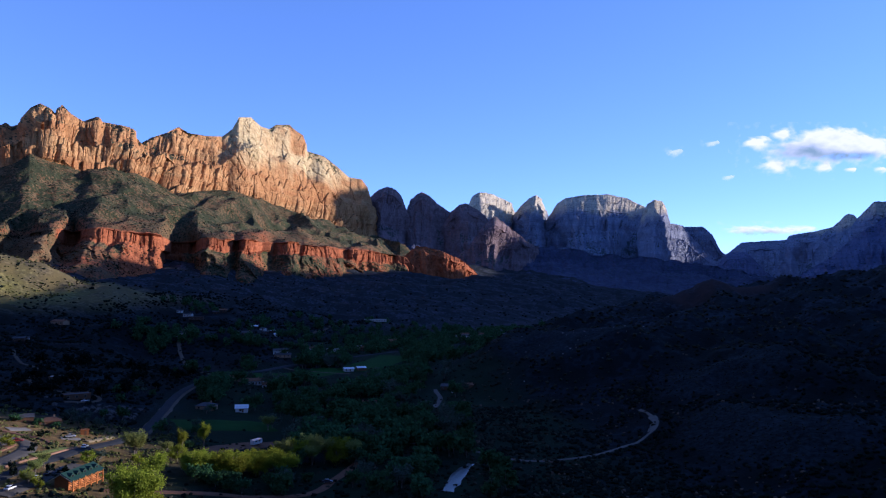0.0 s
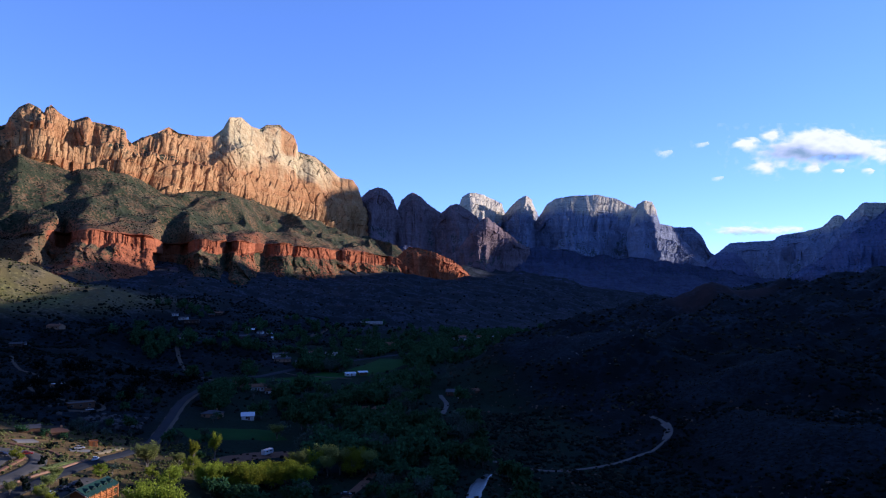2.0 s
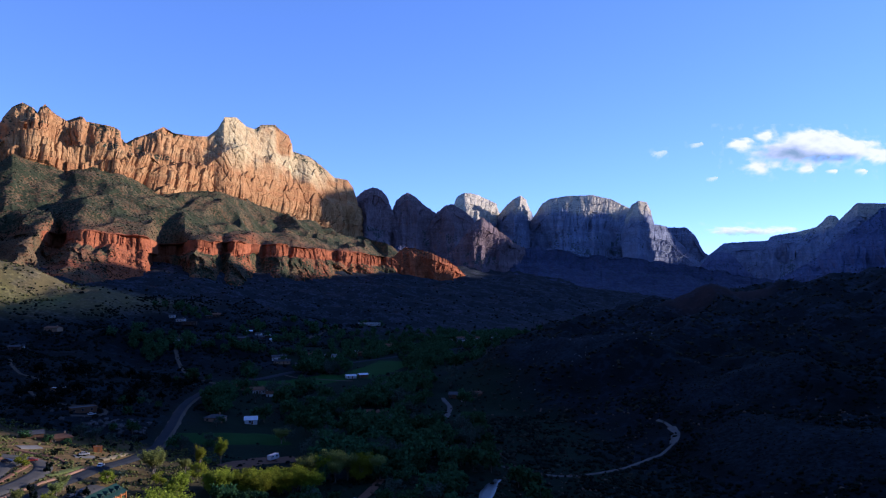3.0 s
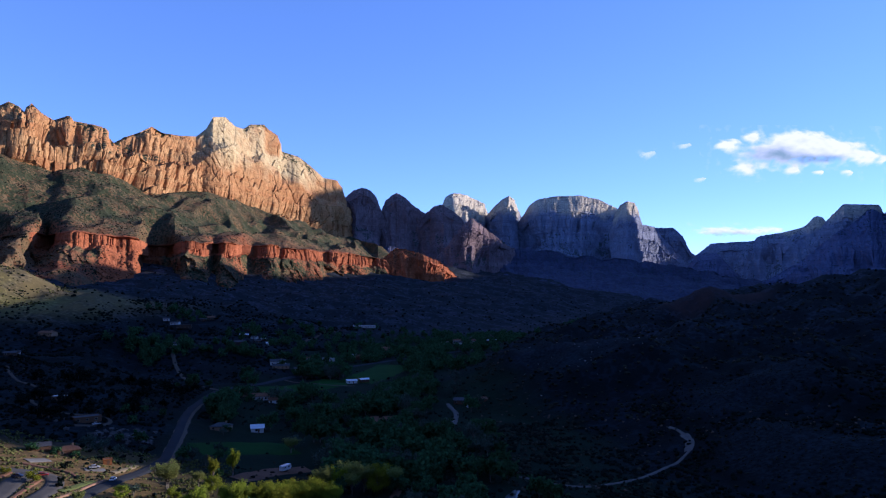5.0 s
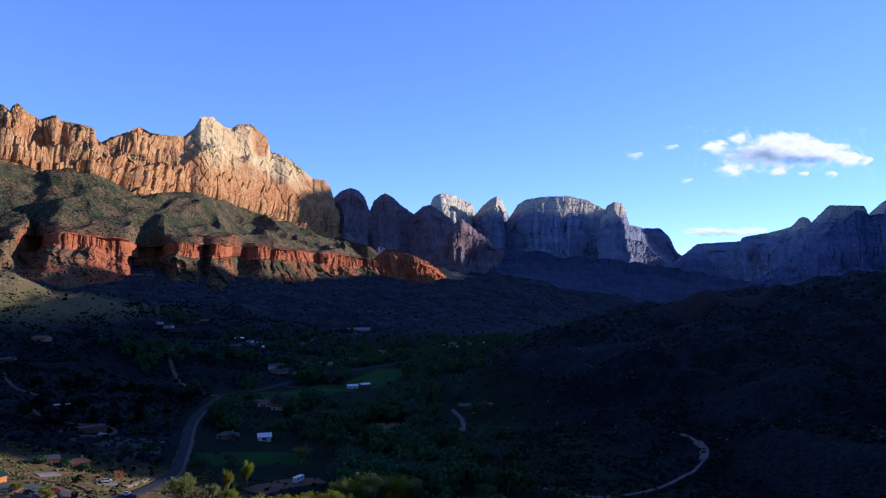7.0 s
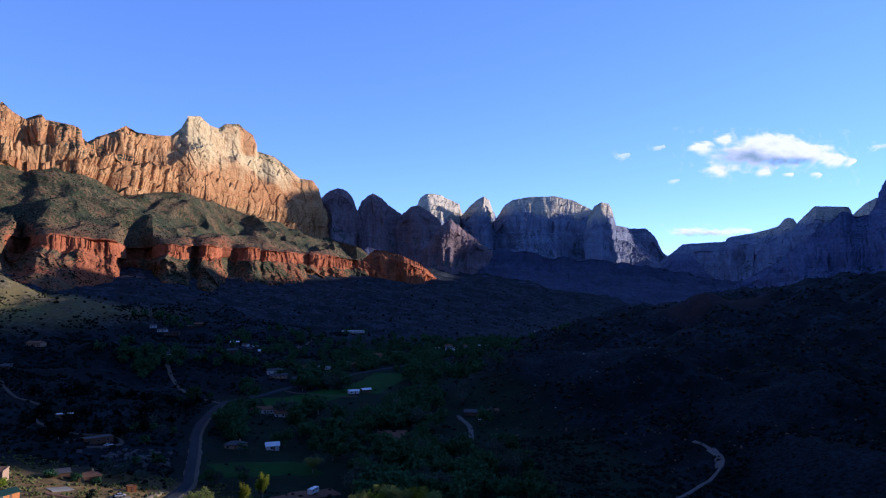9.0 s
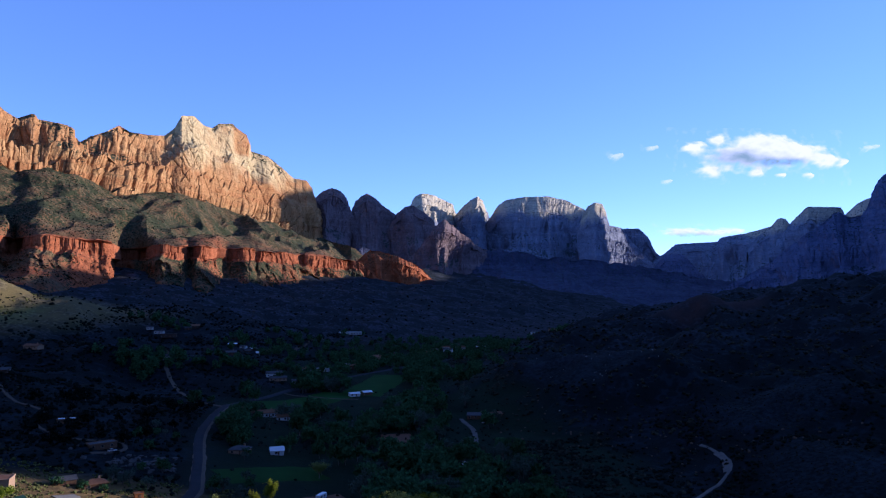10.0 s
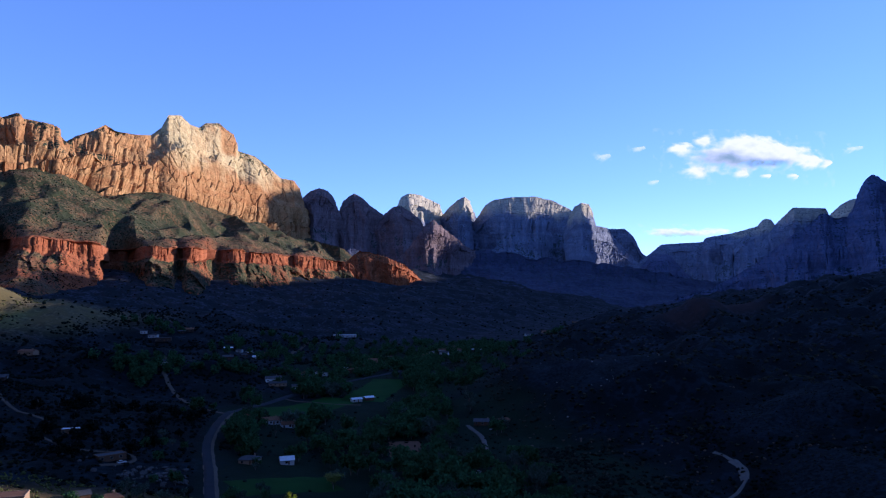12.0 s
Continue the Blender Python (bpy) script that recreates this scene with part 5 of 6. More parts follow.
R = random.Random(5)
for tx, ty, model, size, wide in (
        (-135.5, 339, fan_tree, 1.05, 1.2), (-134.5, 338, fan_tree, 0.95, 1.15), (-122, 360, poplar, 0.95, 1.15), (-117, 377, poplar, 1.05, 1.25), (-104, 261, spring_b, 1.45, 0.9), (-110, 270, spring_b, 1.1, 0.95),
        (-101, 266, spring_a, 0.9, 0.9), (-117, 314, spring_a, 0.85, 1.1), (-128, 325, spring_a, 0.5, 1.1), (-118, 343, spring_a, 0.62, 1.2), (-126, 352, fan_tree, 0.6, 1.2),
        (-102, 326, spring_a, 0.80, 1.1), (-96, 332, spring_b, 0.80, 1.0), (-90, 337, spring_a, 0.82, 1.0), (-86, 343, spring_a, 0.82, 1.1), (-80, 339, spring_b, 0.82, 1.0), (-75, 344, spring_a, 0.86, 1.0),
        (-73, 356, fan_tree, 1.11, 1.1), (-67, 360, spring_a, 0.98, 1.0), (-61, 362, fan_tree, 1.23, 1.0), (-55, 359, fan_tree, 1.15, 1.1), (-48, 363, spring_b, 0.98, 1.0), (-42, 359, fan_tree, 1.07, 1.0),
        (-60, 354, fan_tree, 0.94, 1.0), (-49, 354, spring_a, 0.90, 1.0), (-66, 352, green_a, 0.82, 1.0), (-34, 364, green_a, 1.02, 1.0),
        (-148, 276, fan_tree, 0.5, 1.0), (-158, 284, pine, 0.8, 0.8), (-149, 293, pine, 0.9, 0.8), (-145, 297, pine, 0.7, 0.9), (-160, 277, fan_tree, 0.5, 1.1), (-163, 292, pine, 0.7, 0.9), (-144, 275, spring_a, 0.4, 1.0), (-151, 281, pine, 0.9, 0.8), (-155, 300, fan_tree, 0.55, 1.1), (-152, 288, fan_tree, 0.62, 1.1), (-150, 279, spring_a, 0.45, 1.1), (-146, 317, spring_a, 0.45, 1.2), (-143, 322, bare, 0.6, 1.0),
        (-180, 319, spring_a, 0.42, 1.3), (-193, 312, bare, 0.5, 1.3), (-212, 338, spring_a, 0.5, 1.2), (-171.5, 323, pine, 0.6, 1.0), (-193.5, 324, spring_a, 0.3, 1.4), (-190, 393, bare, 0.8, 1.2), (-184, 388, bare, 0.6, 1.2), (-99, 447, bare, 1.0, 1.2),
        (-100, 440, fan_tree, 0.8, 1.3), (-205, 370, green_b, 0.45, 1.4), (-195, 371, green_b, 0.4, 1.5), (-187, 372, green_b, 0.35, 1.5), (-180, 345, pine, 0.7, 1.0), (-170, 318, pine, 0.5, 1.2)):
    plant(model, tx, ty, size, R.uniform(0, 6.28), wide)

for i in range(13):
    plant(R.choice((green_a, green_a, green_b)), R.uniform(-165, -150), R.uniform(497, 548), R.uniform(0.85, 1.2), R.uniform(0, 6.28))
for i in range(11):
    plant(green_a, R.uniform(-168, -158), R.uniform(522, 562), R.uniform(1.1, 1.4), R.uniform(0, 6.28))
for i in range(14):                       # trees that hide the road's bend
    plant(R.choice((green_a, green_a, green_b, bare)), R.uniform(-176, -158), R.uniform(530, 640), R.uniform(0.6, 1.05), R.uniform(0, 6.28))

# the wooded belt along the river and the village
count = 0
while count < 290:
    ty = R.uniform(370, 800)
    axis = float(np.interp(ty, [a[0] for a in AXIS], [a[1] for a in AXIS]))
    tx = axis + R.gauss(-26, 40)
    open_field = (-168 < tx < -92 and 645 < ty < 735 and tx < -60 + (ty - 690) * 0.4) or (-95 < tx < -38 and 700 < ty < 860)
    open_field = open_field or (-108 < tx < -62 and 585 < ty < 722)
    yard = -150 < tx < -78 and 380 < ty < 465
    paddock = -72 < tx < -40 and 505 < ty < 556
    drive = -30 < tx < 2 and 440 < ty < 640 and R.random() < 0.8
    if open_field or paddock or drive or (yard and R.random() < 0.95) or abs(tx + 5) < 6 or tx > 14:
        continue
    plant(R.choice((green_a, green_a, green_b, green_b, bare)), tx, ty, R.uniform(0.8, 1.5), R.uniform(0, 6.28))
    count += 1
for i in range(30):
    plant(R.choice((green_a, green_b, green_a)), R.uniform(-44, -2), R.uniform(345, 470), R.uniform(0.7, 1.2), R.uniform(0, 6.28))
for i in range(34):                       # round the dirt lane and the ford
    tx, ty = R.uniform(-66, 30), R.uniform(296, 350)
    if abs(tx + 48) < 9 or -6 < tx < 18:
        continue
    plant(R.choice((green_a, green_b, green_a, bare)), tx, ty, R.uniform(0.7, 1.15), R.uniform(0, 6.28))
for i in range(16):                       # dark trees at the foot of the cottonwoods
    plant(R.choice((green_a, green_b)), R.uniform(-102, -56), R.uniform(306, 326), R.uniform(0.5, 0.8), R.uniform(0, 6.28))
for i in range(30):                       # along the road
    j = R.randrange(6, 14)
    plant(R.choice((green_a, green_b, bare)), ROAD[j][0] + R.choice((-1, 1)) * R.uniform(10, 34), ROAD[j][1] + R.uniform(-25, 25), R.uniform(0.4, 0.8), R.uniform(0, 6.28))

for i in range(46):                       # junipers round the hillside houses
    plant(pine, R.uniform(-300, -190), R.uniform(432, 620), R.uniform(0.9, 1.7), R.uniform(0, 6.28), R.uniform(1.0, 1.4))
for i in range(16):                       # the closed row of cottonwoods above the dirt yard
    plant(R.choice((spring_a, spring_b, spring_a)), -108 + i * 2.6 + R.uniform(-1, 1), 325 + i * 0.9 + R.uniform(-3, 6), R.uniform(0.66, 0.9), R.uniform(0, 6.28))
for model in (spring_a, spring_b, fan_tree, poplar, green_a, green_b, bare, pine):
    for ob in (*model.children_recursive, model):
        bpy.data.objects.remove(ob)


# ------------------------------------------------------------------ scrub and boulders, past counting
def clumps(name, label, centres, sizes, material, seed, flat=0.75):
    """Many small uneven bushes or stones in one mesh."""
    rng = np.random.default_rng(seed)
    bm = bmesh.new()
    bmesh.ops.create_icosphere(bm, subdivisions=1, radius=1.0)
    bm.verts.ensure_lookup_table()
    shape = np.array([v.co[:] for v in bm.verts])
    faces = np.array([[v.index for v in f.verts] for f in bm.faces])
    bm.free()
    n = len(centres)
    wob = rng.uniform(0.6, 1.3, (n, len(shape), 1))
    a = rng.uniform(0, 6.28, n)
    rot = np.stack([np.stack([np.cos(a), -np.sin(a), 0 * a], 1), np.stack([np.sin(a), np.cos(a), 0 * a], 1), np.stack([0 * a, 0 * a, 0 * a + 1], 1)], 1)
    co = np.einsum("nij,vj->nvi", rot, shape) * wob * sizes[:, None, None] * np.array([1, 1, flat])
    co = co + centres[:, None, :] + np.array([0, 0, 1])[None, None, :] * (sizes * flat * 0.45)[:, None, None]
    tri = (faces[None] + (np.arange(n) * len(shape))[:, None, None]).reshape(-1, 3)
    return tagged(new(name, array_mesh(name, co.reshape(-1, 3), tri, material, smooth=False)), label, "scrub", kind="stuff")


def far_wood(label, spots, seed):
    """A far belt of trees past counting: every crown a loose heap of leaf clumps on a stem."""
    rng = np.random.default_rng(seed)
    each = 130
    n = len(spots)
    size = rng.uniform(3.0, 5.5, (n, 1, 1))
    d = rng.normal(0, 1, (n, each, 3))
    d /= np.linalg.norm(d, axis=2, keepdims=True)
    lobe = 1 + 0.35 * np.sin(3 * np.arctan2(d[..., 1], d[..., 0]) + rng.uniform(0, 6.3, (n, 1)))
    c = spots[:, None, :] + d * (lobe * rng.uniform(0.55, 1.0, (n, each)))[..., None] * size * np.array([1, 1, 0.95]) + np.array([0, 0, 1]) * size * 1.05
    c = c.reshape(-1, 3)
    u = rng.normal(0, 1, c.shape)
    u /= np.linalg.norm(u, axis=1, keepdims=True)
    v = np.cross(u, rng.normal(0, 1, c.shape))
    v /= np.linalg.norm(v, axis=1, keepdims=True)
    s = rng.uniform(0.6, 1.3, (len(c), 1))
    quad = np.stack([c - u * s - v * s * 0.4, c + u * s * 0.2 - v * s * 0.8, c + u * s + v * s * 0.3, c - u * s * 0.3 + v * s * 0.8], 1).reshape(-1, 3)
    ob = new("far_woods", array_mesh("far_woods", quad, np.arange(len(quad)).reshape(-1, 4), M_LEAF, smooth=False))
    return tagged(ob, label, "trees", kind="stuff")


GROVES = ((-325, 1030), (-225, 990), (-190, 930), (-215, 800), (-160, 1040))
rng = np.random.default_rng(11)
ty = rng.uniform(790, 1250, 620)
tx = np.interp(ty, [a[0] for a in AXIS], [a[1] for a in AXIS]) + rng.normal(-20, 62, 620)
keep = ~((tx > -95) & (tx < -38) & (ty < 860)) & (lattice_noise(tx / 60, ty / 60, 0 * tx, 71) > -0.15)
tx, ty = np.concatenate([tx[keep], rng.normal(-285, 17, 44), *(rng.normal(a, 24, 16) for a, b in GROVES)]), np.concatenate([ty[keep], rng.normal(765, 13, 44), *(rng.normal(b, 13, 16) for a, b in GROVES)])
far_wood("dark green trees of the upper village", np.stack([tx, ty, ground_height(tx[:, None], ty[:, None])[:, 0]], 1), 72)

n = 25000
ang = np.radians(rng.uniform(-37, 43, n))
r = np.exp(rng.uniform(math.log(200), math.log(2400), n))
bx, by = r * np.sin(ang), r * np.cos(ang)
keep = lattice_noise(bx / 45, by / 45, 0 * bx, 21) + 0.5 * lattice_noise(bx / 12, by / 12, 0 * bx, 22) + rng.uniform(-0.5, 0.5, n) > 0.0
road = curve_through(ROAD, 8)
near = np.min(np.hypot(bx[:, None] - road[None, :, 0], by[:, None] - road[None, :, 1]), axis=1)
lot = np.abs(bx + 190 - (by - 335) * -0.45) < 12
keep &= (near > 8) & ~(lot & (by > 255) & (by < 385))
field = ((bx > -170) & (bx < -38) & (by > 640) & (by < 860))
keep &= ~(field & (rng.uniform(0, 1, n) < 0.9)) & ~((bx > -172) & (bx < -60) & (by > 395) & (by < 500) & (rng.uniform(0, 1, n) < 0.92))
keep &= knoll_cover(bx, by, range(5)) * rng.uniform(0.6, 1.4, n) < 0.45
bx, by, r = bx[keep], by[keep], r[keep]
bz = ground_height(bx[:, None], by[:, None])[:, 0]
size = rng.uniform(0.5, 1.5, len(bx)) * np.clip(r / 700, 0.75, 1.5)
half = rng.uniform(0, 1, len(bx)) < 0.55
spots = np.stack([bx, by, bz], 1)
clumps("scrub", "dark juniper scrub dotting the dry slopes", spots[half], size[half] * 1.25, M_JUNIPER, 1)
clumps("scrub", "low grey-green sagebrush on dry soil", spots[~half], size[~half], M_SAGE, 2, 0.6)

n = 9500
bx, by = rng.uniform(-245, -118, n), rng.uniform(235, 400, n)
near = np.min(np.hypot(bx[:, None] - road[None, :, 0], by[:, None] - road[None, :, 1]), axis=1)
lots = np.concatenate([curve_through([(-206, 327), (-193, 332), (-181, 331.5), (-174, 324), (-171, 310), (-172, 290), (-174, 262)], 3), curve_through([(-186, 326), (-186.5, 316), (-184, 300), (-184, 275)], 3), curve_through([(-199.5, 325), (-199, 312), (-197, 290)], 3), curve_through([(-150, 262), (-149, 282), (-147, 312)], 3), curve_through([(-198, 350), (-192.5, 358)], 3), curve_through([(-174, 351), (-167, 355.5)], 3)])
paved = np.min(np.hypot(bx[:, None] - lots[None, :, 0], by[:, None] - lots[None, :, 1]), axis=1)
keep = (near > 5.5) & (paved > 4.4) & (np.hypot(bx + 137, by - 288) > 9) & (lattice_noise(bx / 9, by / 9, 0 * bx, 44) + rng.uniform(-0.3, 0.3, n) > 0.0)
bx, by = bx[keep], by[keep]
spots = np.stack([bx, by, ground_height(bx[:, None], by[:, None])[:, 0]], 1)
half = rng.uniform(0, 1, len(bx)) < 0.3
clumps("garden_scrub", "yellow-green rabbitbrush between drives and houses", spots[half], rng.uniform(0.2, 0.55, half.sum()), M_PALELEAF, 12, 0.7)
clumps("garden_scrub", "olive shrubs between drives and houses", spots[~half], rng.uniform(0.3, 0.85, (~half).sum()), M_BRUSH, 13, 0.8)

n = 3000
bx, by = rng.normal(8, 40, n), rng.uniform(235, 520, n)
keep = (lattice_noise(bx / 25, by / 25, 0 * bx, 27) > -0.12) & (bx > -34) & (np.abs(bx - 4) > 6)
bx, by = bx[keep], by[keep]
bz = ground_height(bx[:, None], by[:, None])[:, 0]
clumps("river_brush", "dark willow brush along the river", np.stack([bx, by, bz], 1), rng.uniform(0.4, 1.3, len(bx)), M_SAGE, 9, 0.8)

# Near-black brush added thickly here to darken the slope in place of shade.
n = 10000
bx, by = rng.uniform(18, 330, n), rng.uniform(225, 520, n)
track = curve_through([(118, 462), (121, 446), (116, 420), (95, 398), (76, 378), (58, 367), (44, 363), (29, 370), (16, 385)], 4)
off = np.min(np.hypot(bx[:, None] - track[None, :, 0], by[:, None] - track[None, :, 1]), axis=1)
keep = (off > 3.5) & (knoll_cover(bx, by, range(5)) * rng.uniform(0.6, 1.4, n) < 0.4) & (lattice_noise(bx / 28, by / 28, 0 * bx, 46) + 0.6 * lattice_noise(bx / 9, by / 9, 0 * bx, 47) + 0.25 * smooth01(-by, -420, -330) + rng.uniform(-0.2, 0.2, n) > 0.05)
bx, by = bx[keep], by[keep]
bz = ground_height(bx[:, None], by[:, None])[:, 0]
clumps("scrub", "dense dark brush massed to deepen the shaded slope", np.stack([bx, by, bz], 1), rng.uniform(0.5, 1.5, len(bx)), M_JUNIPER, 15, 0.8)

n = 2600
bx, by = rng.uniform(105, 225, n), rng.uniform(305, 525, n)
keep = (knoll_cover(bx, by, (2, 3, 4)) > 0.3) & (np.hypot(bx - 118, by - 440) > 24)
bx, by = bx[keep], by[keep]
clumps("sagebrush", "small grey sagebrush on bare lobes of the slope", np.stack([bx, by, ground_height(bx[:, None], by[:, None])[:, 0]], 1), rng.uniform(0.2, 0.65, len(bx)), M_SAGE, 17, 0.7)

n = 4200
bx, by = rng.uniform(-360, -165, n), rng.uniform(398, 640, n)
keep = (lattice_noise(bx / 26, by / 26, 0 * bx, 56) + 0.5 * lattice_noise(bx / 9, by / 9, 0 * bx, 57) + rng.uniform(-0.3, 0.3, n) > 0.0) & (np.min(np.hypot(bx[:, None] - road[None, :, 0], by[:, None] - road[None, :, 1]), axis=1) > 8) & (np.hypot(bx + 188, by - 430) > 22)
bx, by = bx[keep], by[keep]
clumps("scrub", "thick dark brush on the hillside above the road", np.stack([bx, by, ground_height(bx[:, None], by[:, None])[:, 0]], 1), rng.uniform(0.4, 1.5, len(bx)), M_JUNIPER, 23, 0.8)

n = 2600
bx, by = rng.uniform(-720, -480, n), rng.uniform(880, 1120, n)
keep = lattice_noise(bx / 30, by / 30, 0 * bx, 55) + rng.uniform(-0.4, 0.4, n) > 0.0
bx, by = bx[keep], by[keep]
half = rng.uniform(0, 1, len(bx)) < 0.6
spots = np.stack([bx, by, ground_height(bx[:, None], by[:, None])[:, 0]], 1)
clumps("hill_brush", "olive brush over a sunlit dry hill", spots[half], rng.uniform(0.7, 1.9, half.sum()), M_BRUSH, 21, 0.7)
clumps("hill_brush", "dark juniper over a sunlit dry hill", spots[~half], rng.uniform(0.7, 1.7, (~half).sum()), M_SAGE, 22, 0.8)

n = 9000
bx, by = rng.uniform(20, 560, n), rng.uniform(480, 1150, n)
keep = (lattice_noise(bx / 60, by / 60, 0 * bx, 53) + 0.7 * lattice_noise(bx / 18, by / 18, 0 * bx, 54) + rng.uniform(-0.3, 0.3, n) > 0.0) & (knoll_cover(bx, by, range(5)) < 0.5) & (np.hypot(bx - 118, by - 440) > 50)
bx, by = bx[keep], by[keep]
clumps("scrub", "grey-blue sagebrush mottling the shaded slope", np.stack([bx, by, ground_height(bx[:, None], by[:, None])[:, 0]], 1), rng.uniform(0.6, 2.0, len(bx)), M_SAGE, 20, 0.7)

n = 9000
bx, by = rng.uniform(-420, -110, n), rng.uniform(560, 1180, n)
keep = (lattice_noise(bx / 55, by / 38, 0 * bx, 51) + 0.6 * lattice_noise(bx / 16, by / 12, 0 * bx, 52) + rng.uniform(-0.25, 0.25, n) > 0.08) & (np.min(np.hypot(bx[:, None] - road[None, :, 0], by[:, None] - road[None, :, 1]), axis=1) > 9)
keep &= ~((bx > -172) & (by > 640) & (by < 740))
bx, by = bx[keep], by[keep]
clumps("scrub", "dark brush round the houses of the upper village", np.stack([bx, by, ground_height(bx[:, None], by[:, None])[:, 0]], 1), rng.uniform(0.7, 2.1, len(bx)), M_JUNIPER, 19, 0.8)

gx_, gy_, gz_, gv = (v.ravel() for v in BENCH)
ok = np.flatnonzero((gv > 0.3) & (gx_ / gy_ > -0.66))
pick = rng.choice(ok, 10000)
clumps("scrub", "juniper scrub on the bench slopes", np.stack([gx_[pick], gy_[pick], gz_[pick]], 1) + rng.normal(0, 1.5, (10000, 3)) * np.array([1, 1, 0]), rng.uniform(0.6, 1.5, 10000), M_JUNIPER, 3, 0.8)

n = 2600
ang = np.radians(rng.uniform(-5, 42, n))
r = np.exp(rng.uniform(math.log(280), math.log(1300), n))
bx, by = r * np.sin(ang), r * np.cos(ang)
keep = (lattice_noise(bx / 70, by / 70, 0 * bx, 33) > 0.02) & (bx > 15) & (knoll_cover(bx, by, range(5)) < 0.3)
bx, by = bx[keep], by[keep]
bz = ground_height(bx[:, None], by[:, None])[:, 0]
hx_, hy_ = rng.normal(-188, 14, 90), rng.normal(430, 9, 90)
ok = hx_ + 0.15 * (hy_ - 420) < -168
hx_, hy_ = hx_[ok], hy_[ok]
tagged(clumps("rock_outcrop", "pale sandstone outcrop beside the road", np.stack([hx_, hy_, ground_height(hx_[:, None], hy_[:, None])[:, 0]], 1), rng.uniform(0.5, 2.2, len(hx_)), M_PALEROCK, 14, 0.6), "", "rock")
sx_, sy_ = rng.normal(112, 26, 60), rng.normal(640, 40, 60)
tagged(clumps("pale_stones", "pale stones strewn over a bare knoll", np.stack([sx_, sy_, ground_height(sx_[:, None], sy_[:, None])[:, 0]], 1), rng.uniform(0.25, 0.7, 60), M_WHITEROCK, 16, 0.7), "", "rock")
tagged(clumps("boulders", "scattered brown boulders on the hillside", np.stack([bx, by, bz], 1), rng.uniform(0.3, 1.1, len(bx)), M_BOULDER, 4, 0.7), "", "rock")


# ------------------------------------------------------------------ clouds
cloud_mat = bpy.data.materials.new("cloud_glow")
cloud_mat.use_nodes = True
ct = cloud_mat.node_tree
ct.nodes.clear()
c_out, c_mix, c_clear, c_glow = (ct.nodes.new(k) for k in ("ShaderNodeOutputMaterial", "ShaderNodeMixShader", "ShaderNodeBsdfTransparent", "ShaderNodeEmission"))
c_cover, c_lit, c_tone, c_noise, c_pos, c_add, c_range = (ct.nodes.new(k) for k in (
    "ShaderNodeAttribute", "ShaderNodeAttribute", "ShaderNodeMix", "ShaderNodeTexNoise", "ShaderNodeNewGeometry", "ShaderNodeMath", "ShaderNodeMapRange"))
c_cover.attribute_name, c_lit.attribute_name = "cover", "lit"
c_tone.data_type = "RGBA"
# The sheet glows; these two tones paint its shaded and sunlit parts.
c_tone.inputs[6].default_value, c_tone.inputs[7].default_value = (0.13, 0.182, 0.178, 1), (0.45, 0.445, 0.425, 1)
c_noise.inputs["Scale"].default_value, c_noise.inputs["Detail"].default_value = 0.02, 6
c_add.operation = "MULTIPLY_ADD"
c_add.inputs[1].default_value = 0.7
c_range.inputs[1].default_value, c_range.inputs[2].default_value = 0.38, 1.25
ct.links.new(c_pos.outputs["Position"], c_noise.inputs["Vector"])
ct.links.new(c_noise.outputs["Fac"], c_add.inputs[0])
ct.links.new(c_cover.outputs["Fac"], c_add.inputs[2])
ct.links.new(c_add.outputs[0], c_range.inputs[0])
ct.links.new(c_lit.outputs["Fac"], c_tone.inputs[0])
ct.links.new(c_tone.outputs[2], c_glow.inputs["Color"])
ct.links.new(c_range.outputs[0], c_mix.inputs[0])
ct.links.new(c_clear.outputs[0], c_mix.inputs[1])
ct.links.new(c_glow.outputs[0], c_mix.inputs[2])
ct.links.new(c_mix.outputs[0], c_out.inputs["Surface"])


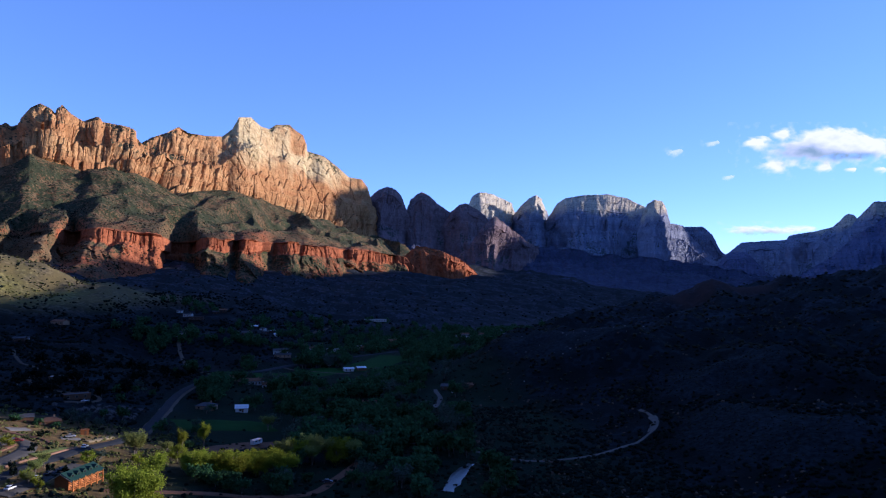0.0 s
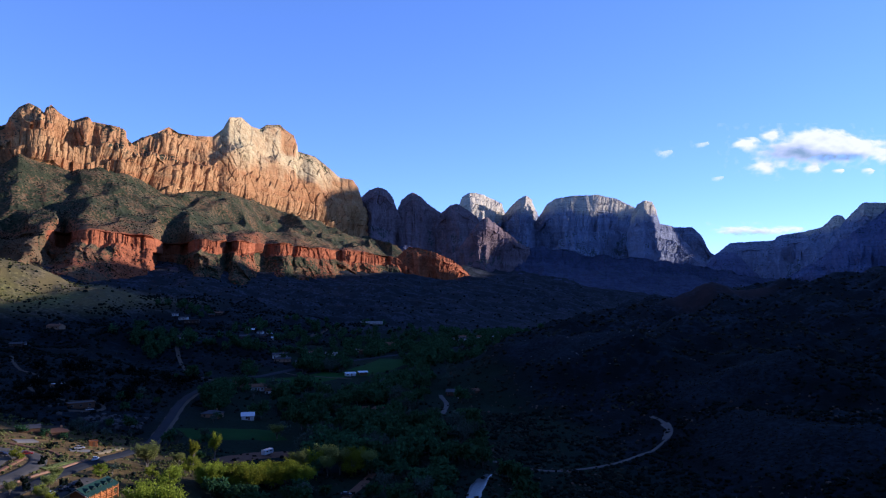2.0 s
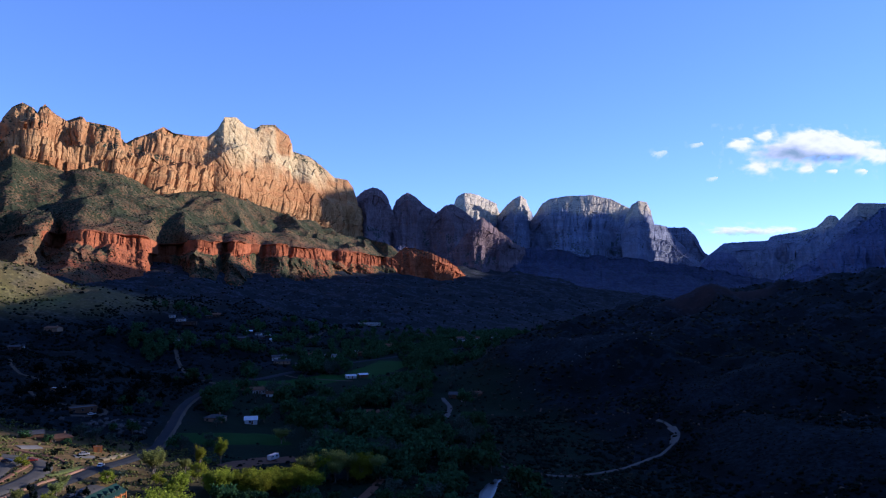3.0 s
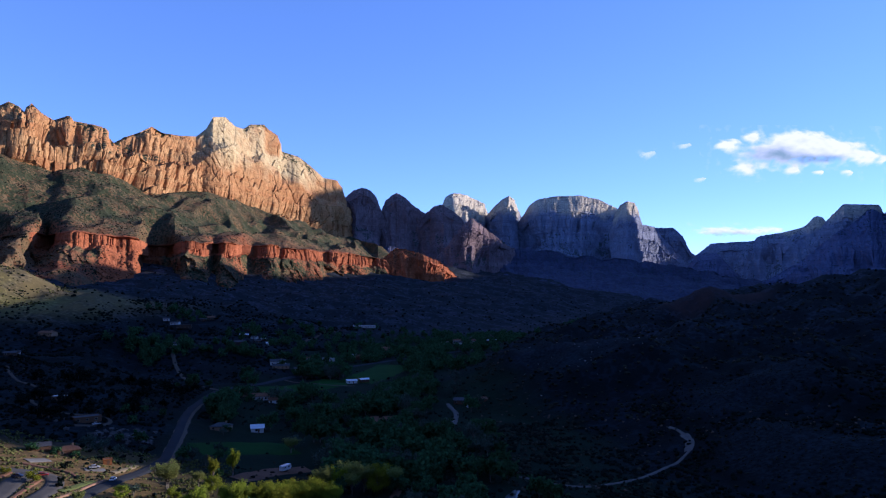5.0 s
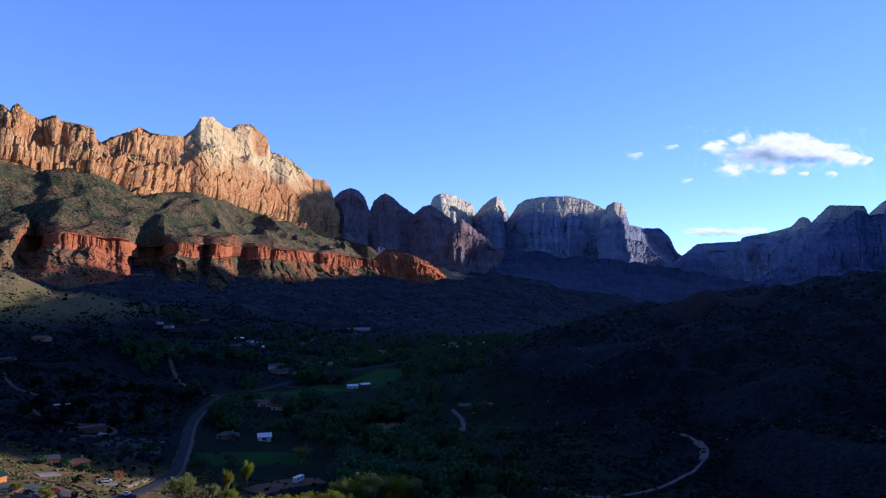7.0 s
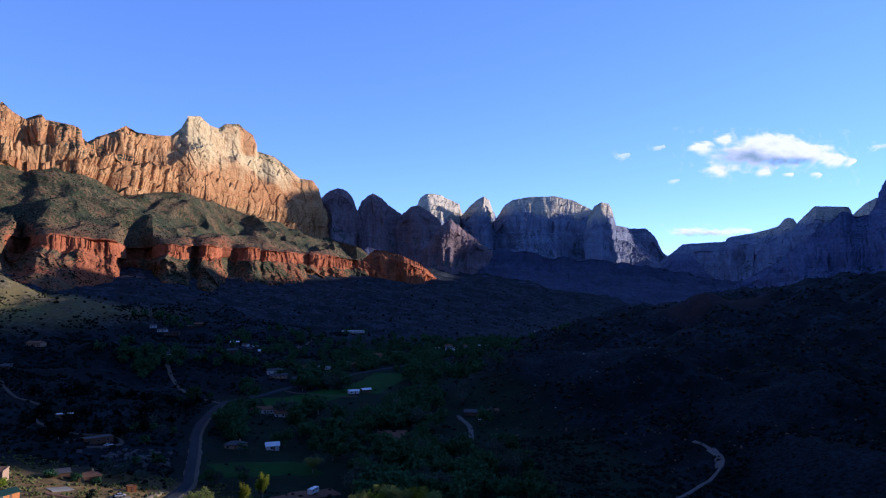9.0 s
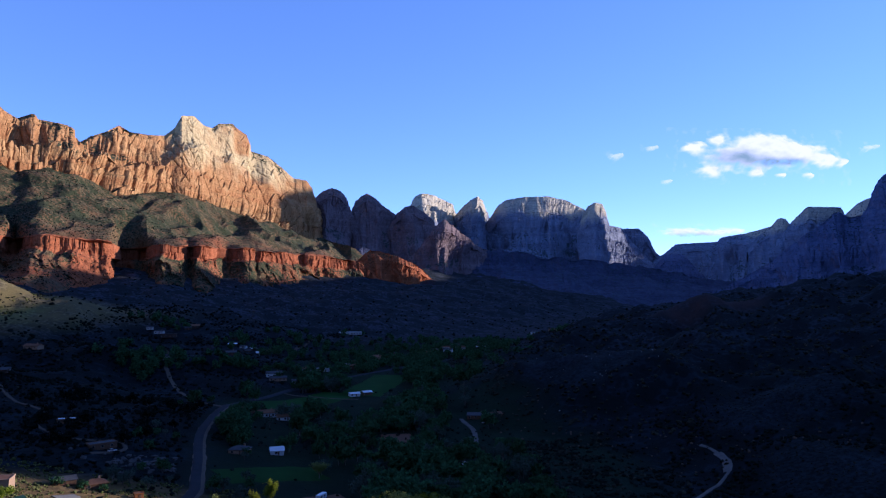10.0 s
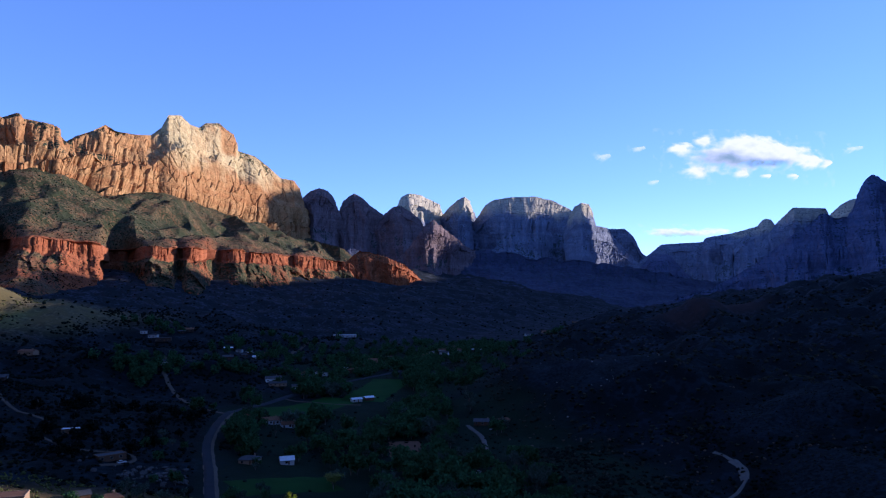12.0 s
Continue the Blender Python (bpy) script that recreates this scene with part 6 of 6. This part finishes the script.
def cloud(label, cx, cy, cz, wide, tall, puffs, shades=(), seed=0, thick=1.2, steps=(180, 80)):
    """A far glowing sheet that stands for a cloud, domed towards the valley and thin at its rim; bright tops and grey
    undersides (shades) are put into its colour. puffs: (across, up, radius) in parts of its half width and height.
    """
    u, v = np.meshgrid(np.linspace(-1.15, 1.15, steps[0]), np.linspace(-1.3, 1.3, steps[1]), indexing="ij")
    wob = 0.16 * fbm(u * 3.2, v * 2.0, 0 * u + seed, 4, seed)
    dens = np.zeros_like(u)
    for a, b, r, ry in puffs:
        dens = 1 - (1 - dens) * (1 - 0.96 * np.exp(-((u - a + wob * 0.6) / r) ** 2 - ((v - b + wob) / ry) ** 2))
    rim = smooth01(1.15 - np.abs(u), 0, 0.15) * smooth01(1.3 - np.abs(v), 0, 0.25)
    cover = smooth01(dens + 0.30 * fbm(u * 8, v * 3.5, 0 * u, 6, seed + 3), 0.12, 1.0) * rim * thick
    lit = np.ones_like(u)
    for a, b, r, ry in shades:
        lit = lit - 0.95 * np.exp(-((u - a) / r) ** 2 - ((v - b) / ry) ** 2)
    lit = np.clip(lit + 0.30 * fbm(u * 6, v * 3, 0 * u, 5, seed + 7), 0, 1)
    back = 60 * (1 - np.clip(dens, 0, 1))
    px, py, pz = cx + u * wide / 2, cy + back, cz + v * tall / 2
    ob = new("cloud", grid_mesh("cloud", px, py, pz, cloud_mat, {"cover": cover, "lit": lit}))
    return tagged(ob, label, "cloud", kind="structure")


cloud("white cumulus cloud with a grey underside", 1861, 3600, 739, 840, 218,
      [(-0.84, 0.36, 0.13, 0.22), (-0.55, 0.70, 0.11, 0.22), (-0.29, -0.05, 0.38, 0.50), (0.10, 0.0, 0.52, 0.36), (-0.13, 0.55, 0.20, 0.35), (0.12, 0.60, 0.28, 0.42), (0.40, 0.15, 0.30, 0.50),
       (0.80, -0.12, 0.16, 0.36), (-0.63, -0.72, 0.17, 0.26), (-0.04, -0.72, 0.10, 0.20), (0.23, -0.88, 0.06, 0.12), (0.58, -0.88, 0.07, 0.12), (0.98, -0.30, 0.05, 0.14)],
      [(-0.33, -0.12, 0.30, 0.34), (0.08, -0.32, 0.22, 0.22), (0.38, -0.28, 0.16, 0.16)], 3)
cloud("low bank of pale cloud behind the canyon", 2061, 4720, 433, 590, 95, [(-0.7, 0.1, 0.25, 0.45), (-0.4, 0.2, 0.3, 0.5), (0.0, 0.0, 0.4, 0.4), (0.4, 0.1, 0.25, 0.5), (0.75, 0.3, 0.2, 0.4)], [(-0.3, -0.5, 0.5, 0.4)], 5, 0.85, (120, 44))
for ccx, ccz, cw, ch, cs in ((1116, 728, 100, 55, 6), (1296, 770, 90, 44, 7), (2426, 788, 150, 55, 8), (1368, 605, 70, 40, 9)):
    cloud("small wisp of white cloud", ccx, 3600, ccz, cw, ch, [(-0.2, -0.1, 0.5, 0.5), (0.4, 0.2, 0.4, 0.4)], (), cs, 0.5, (44, 26))
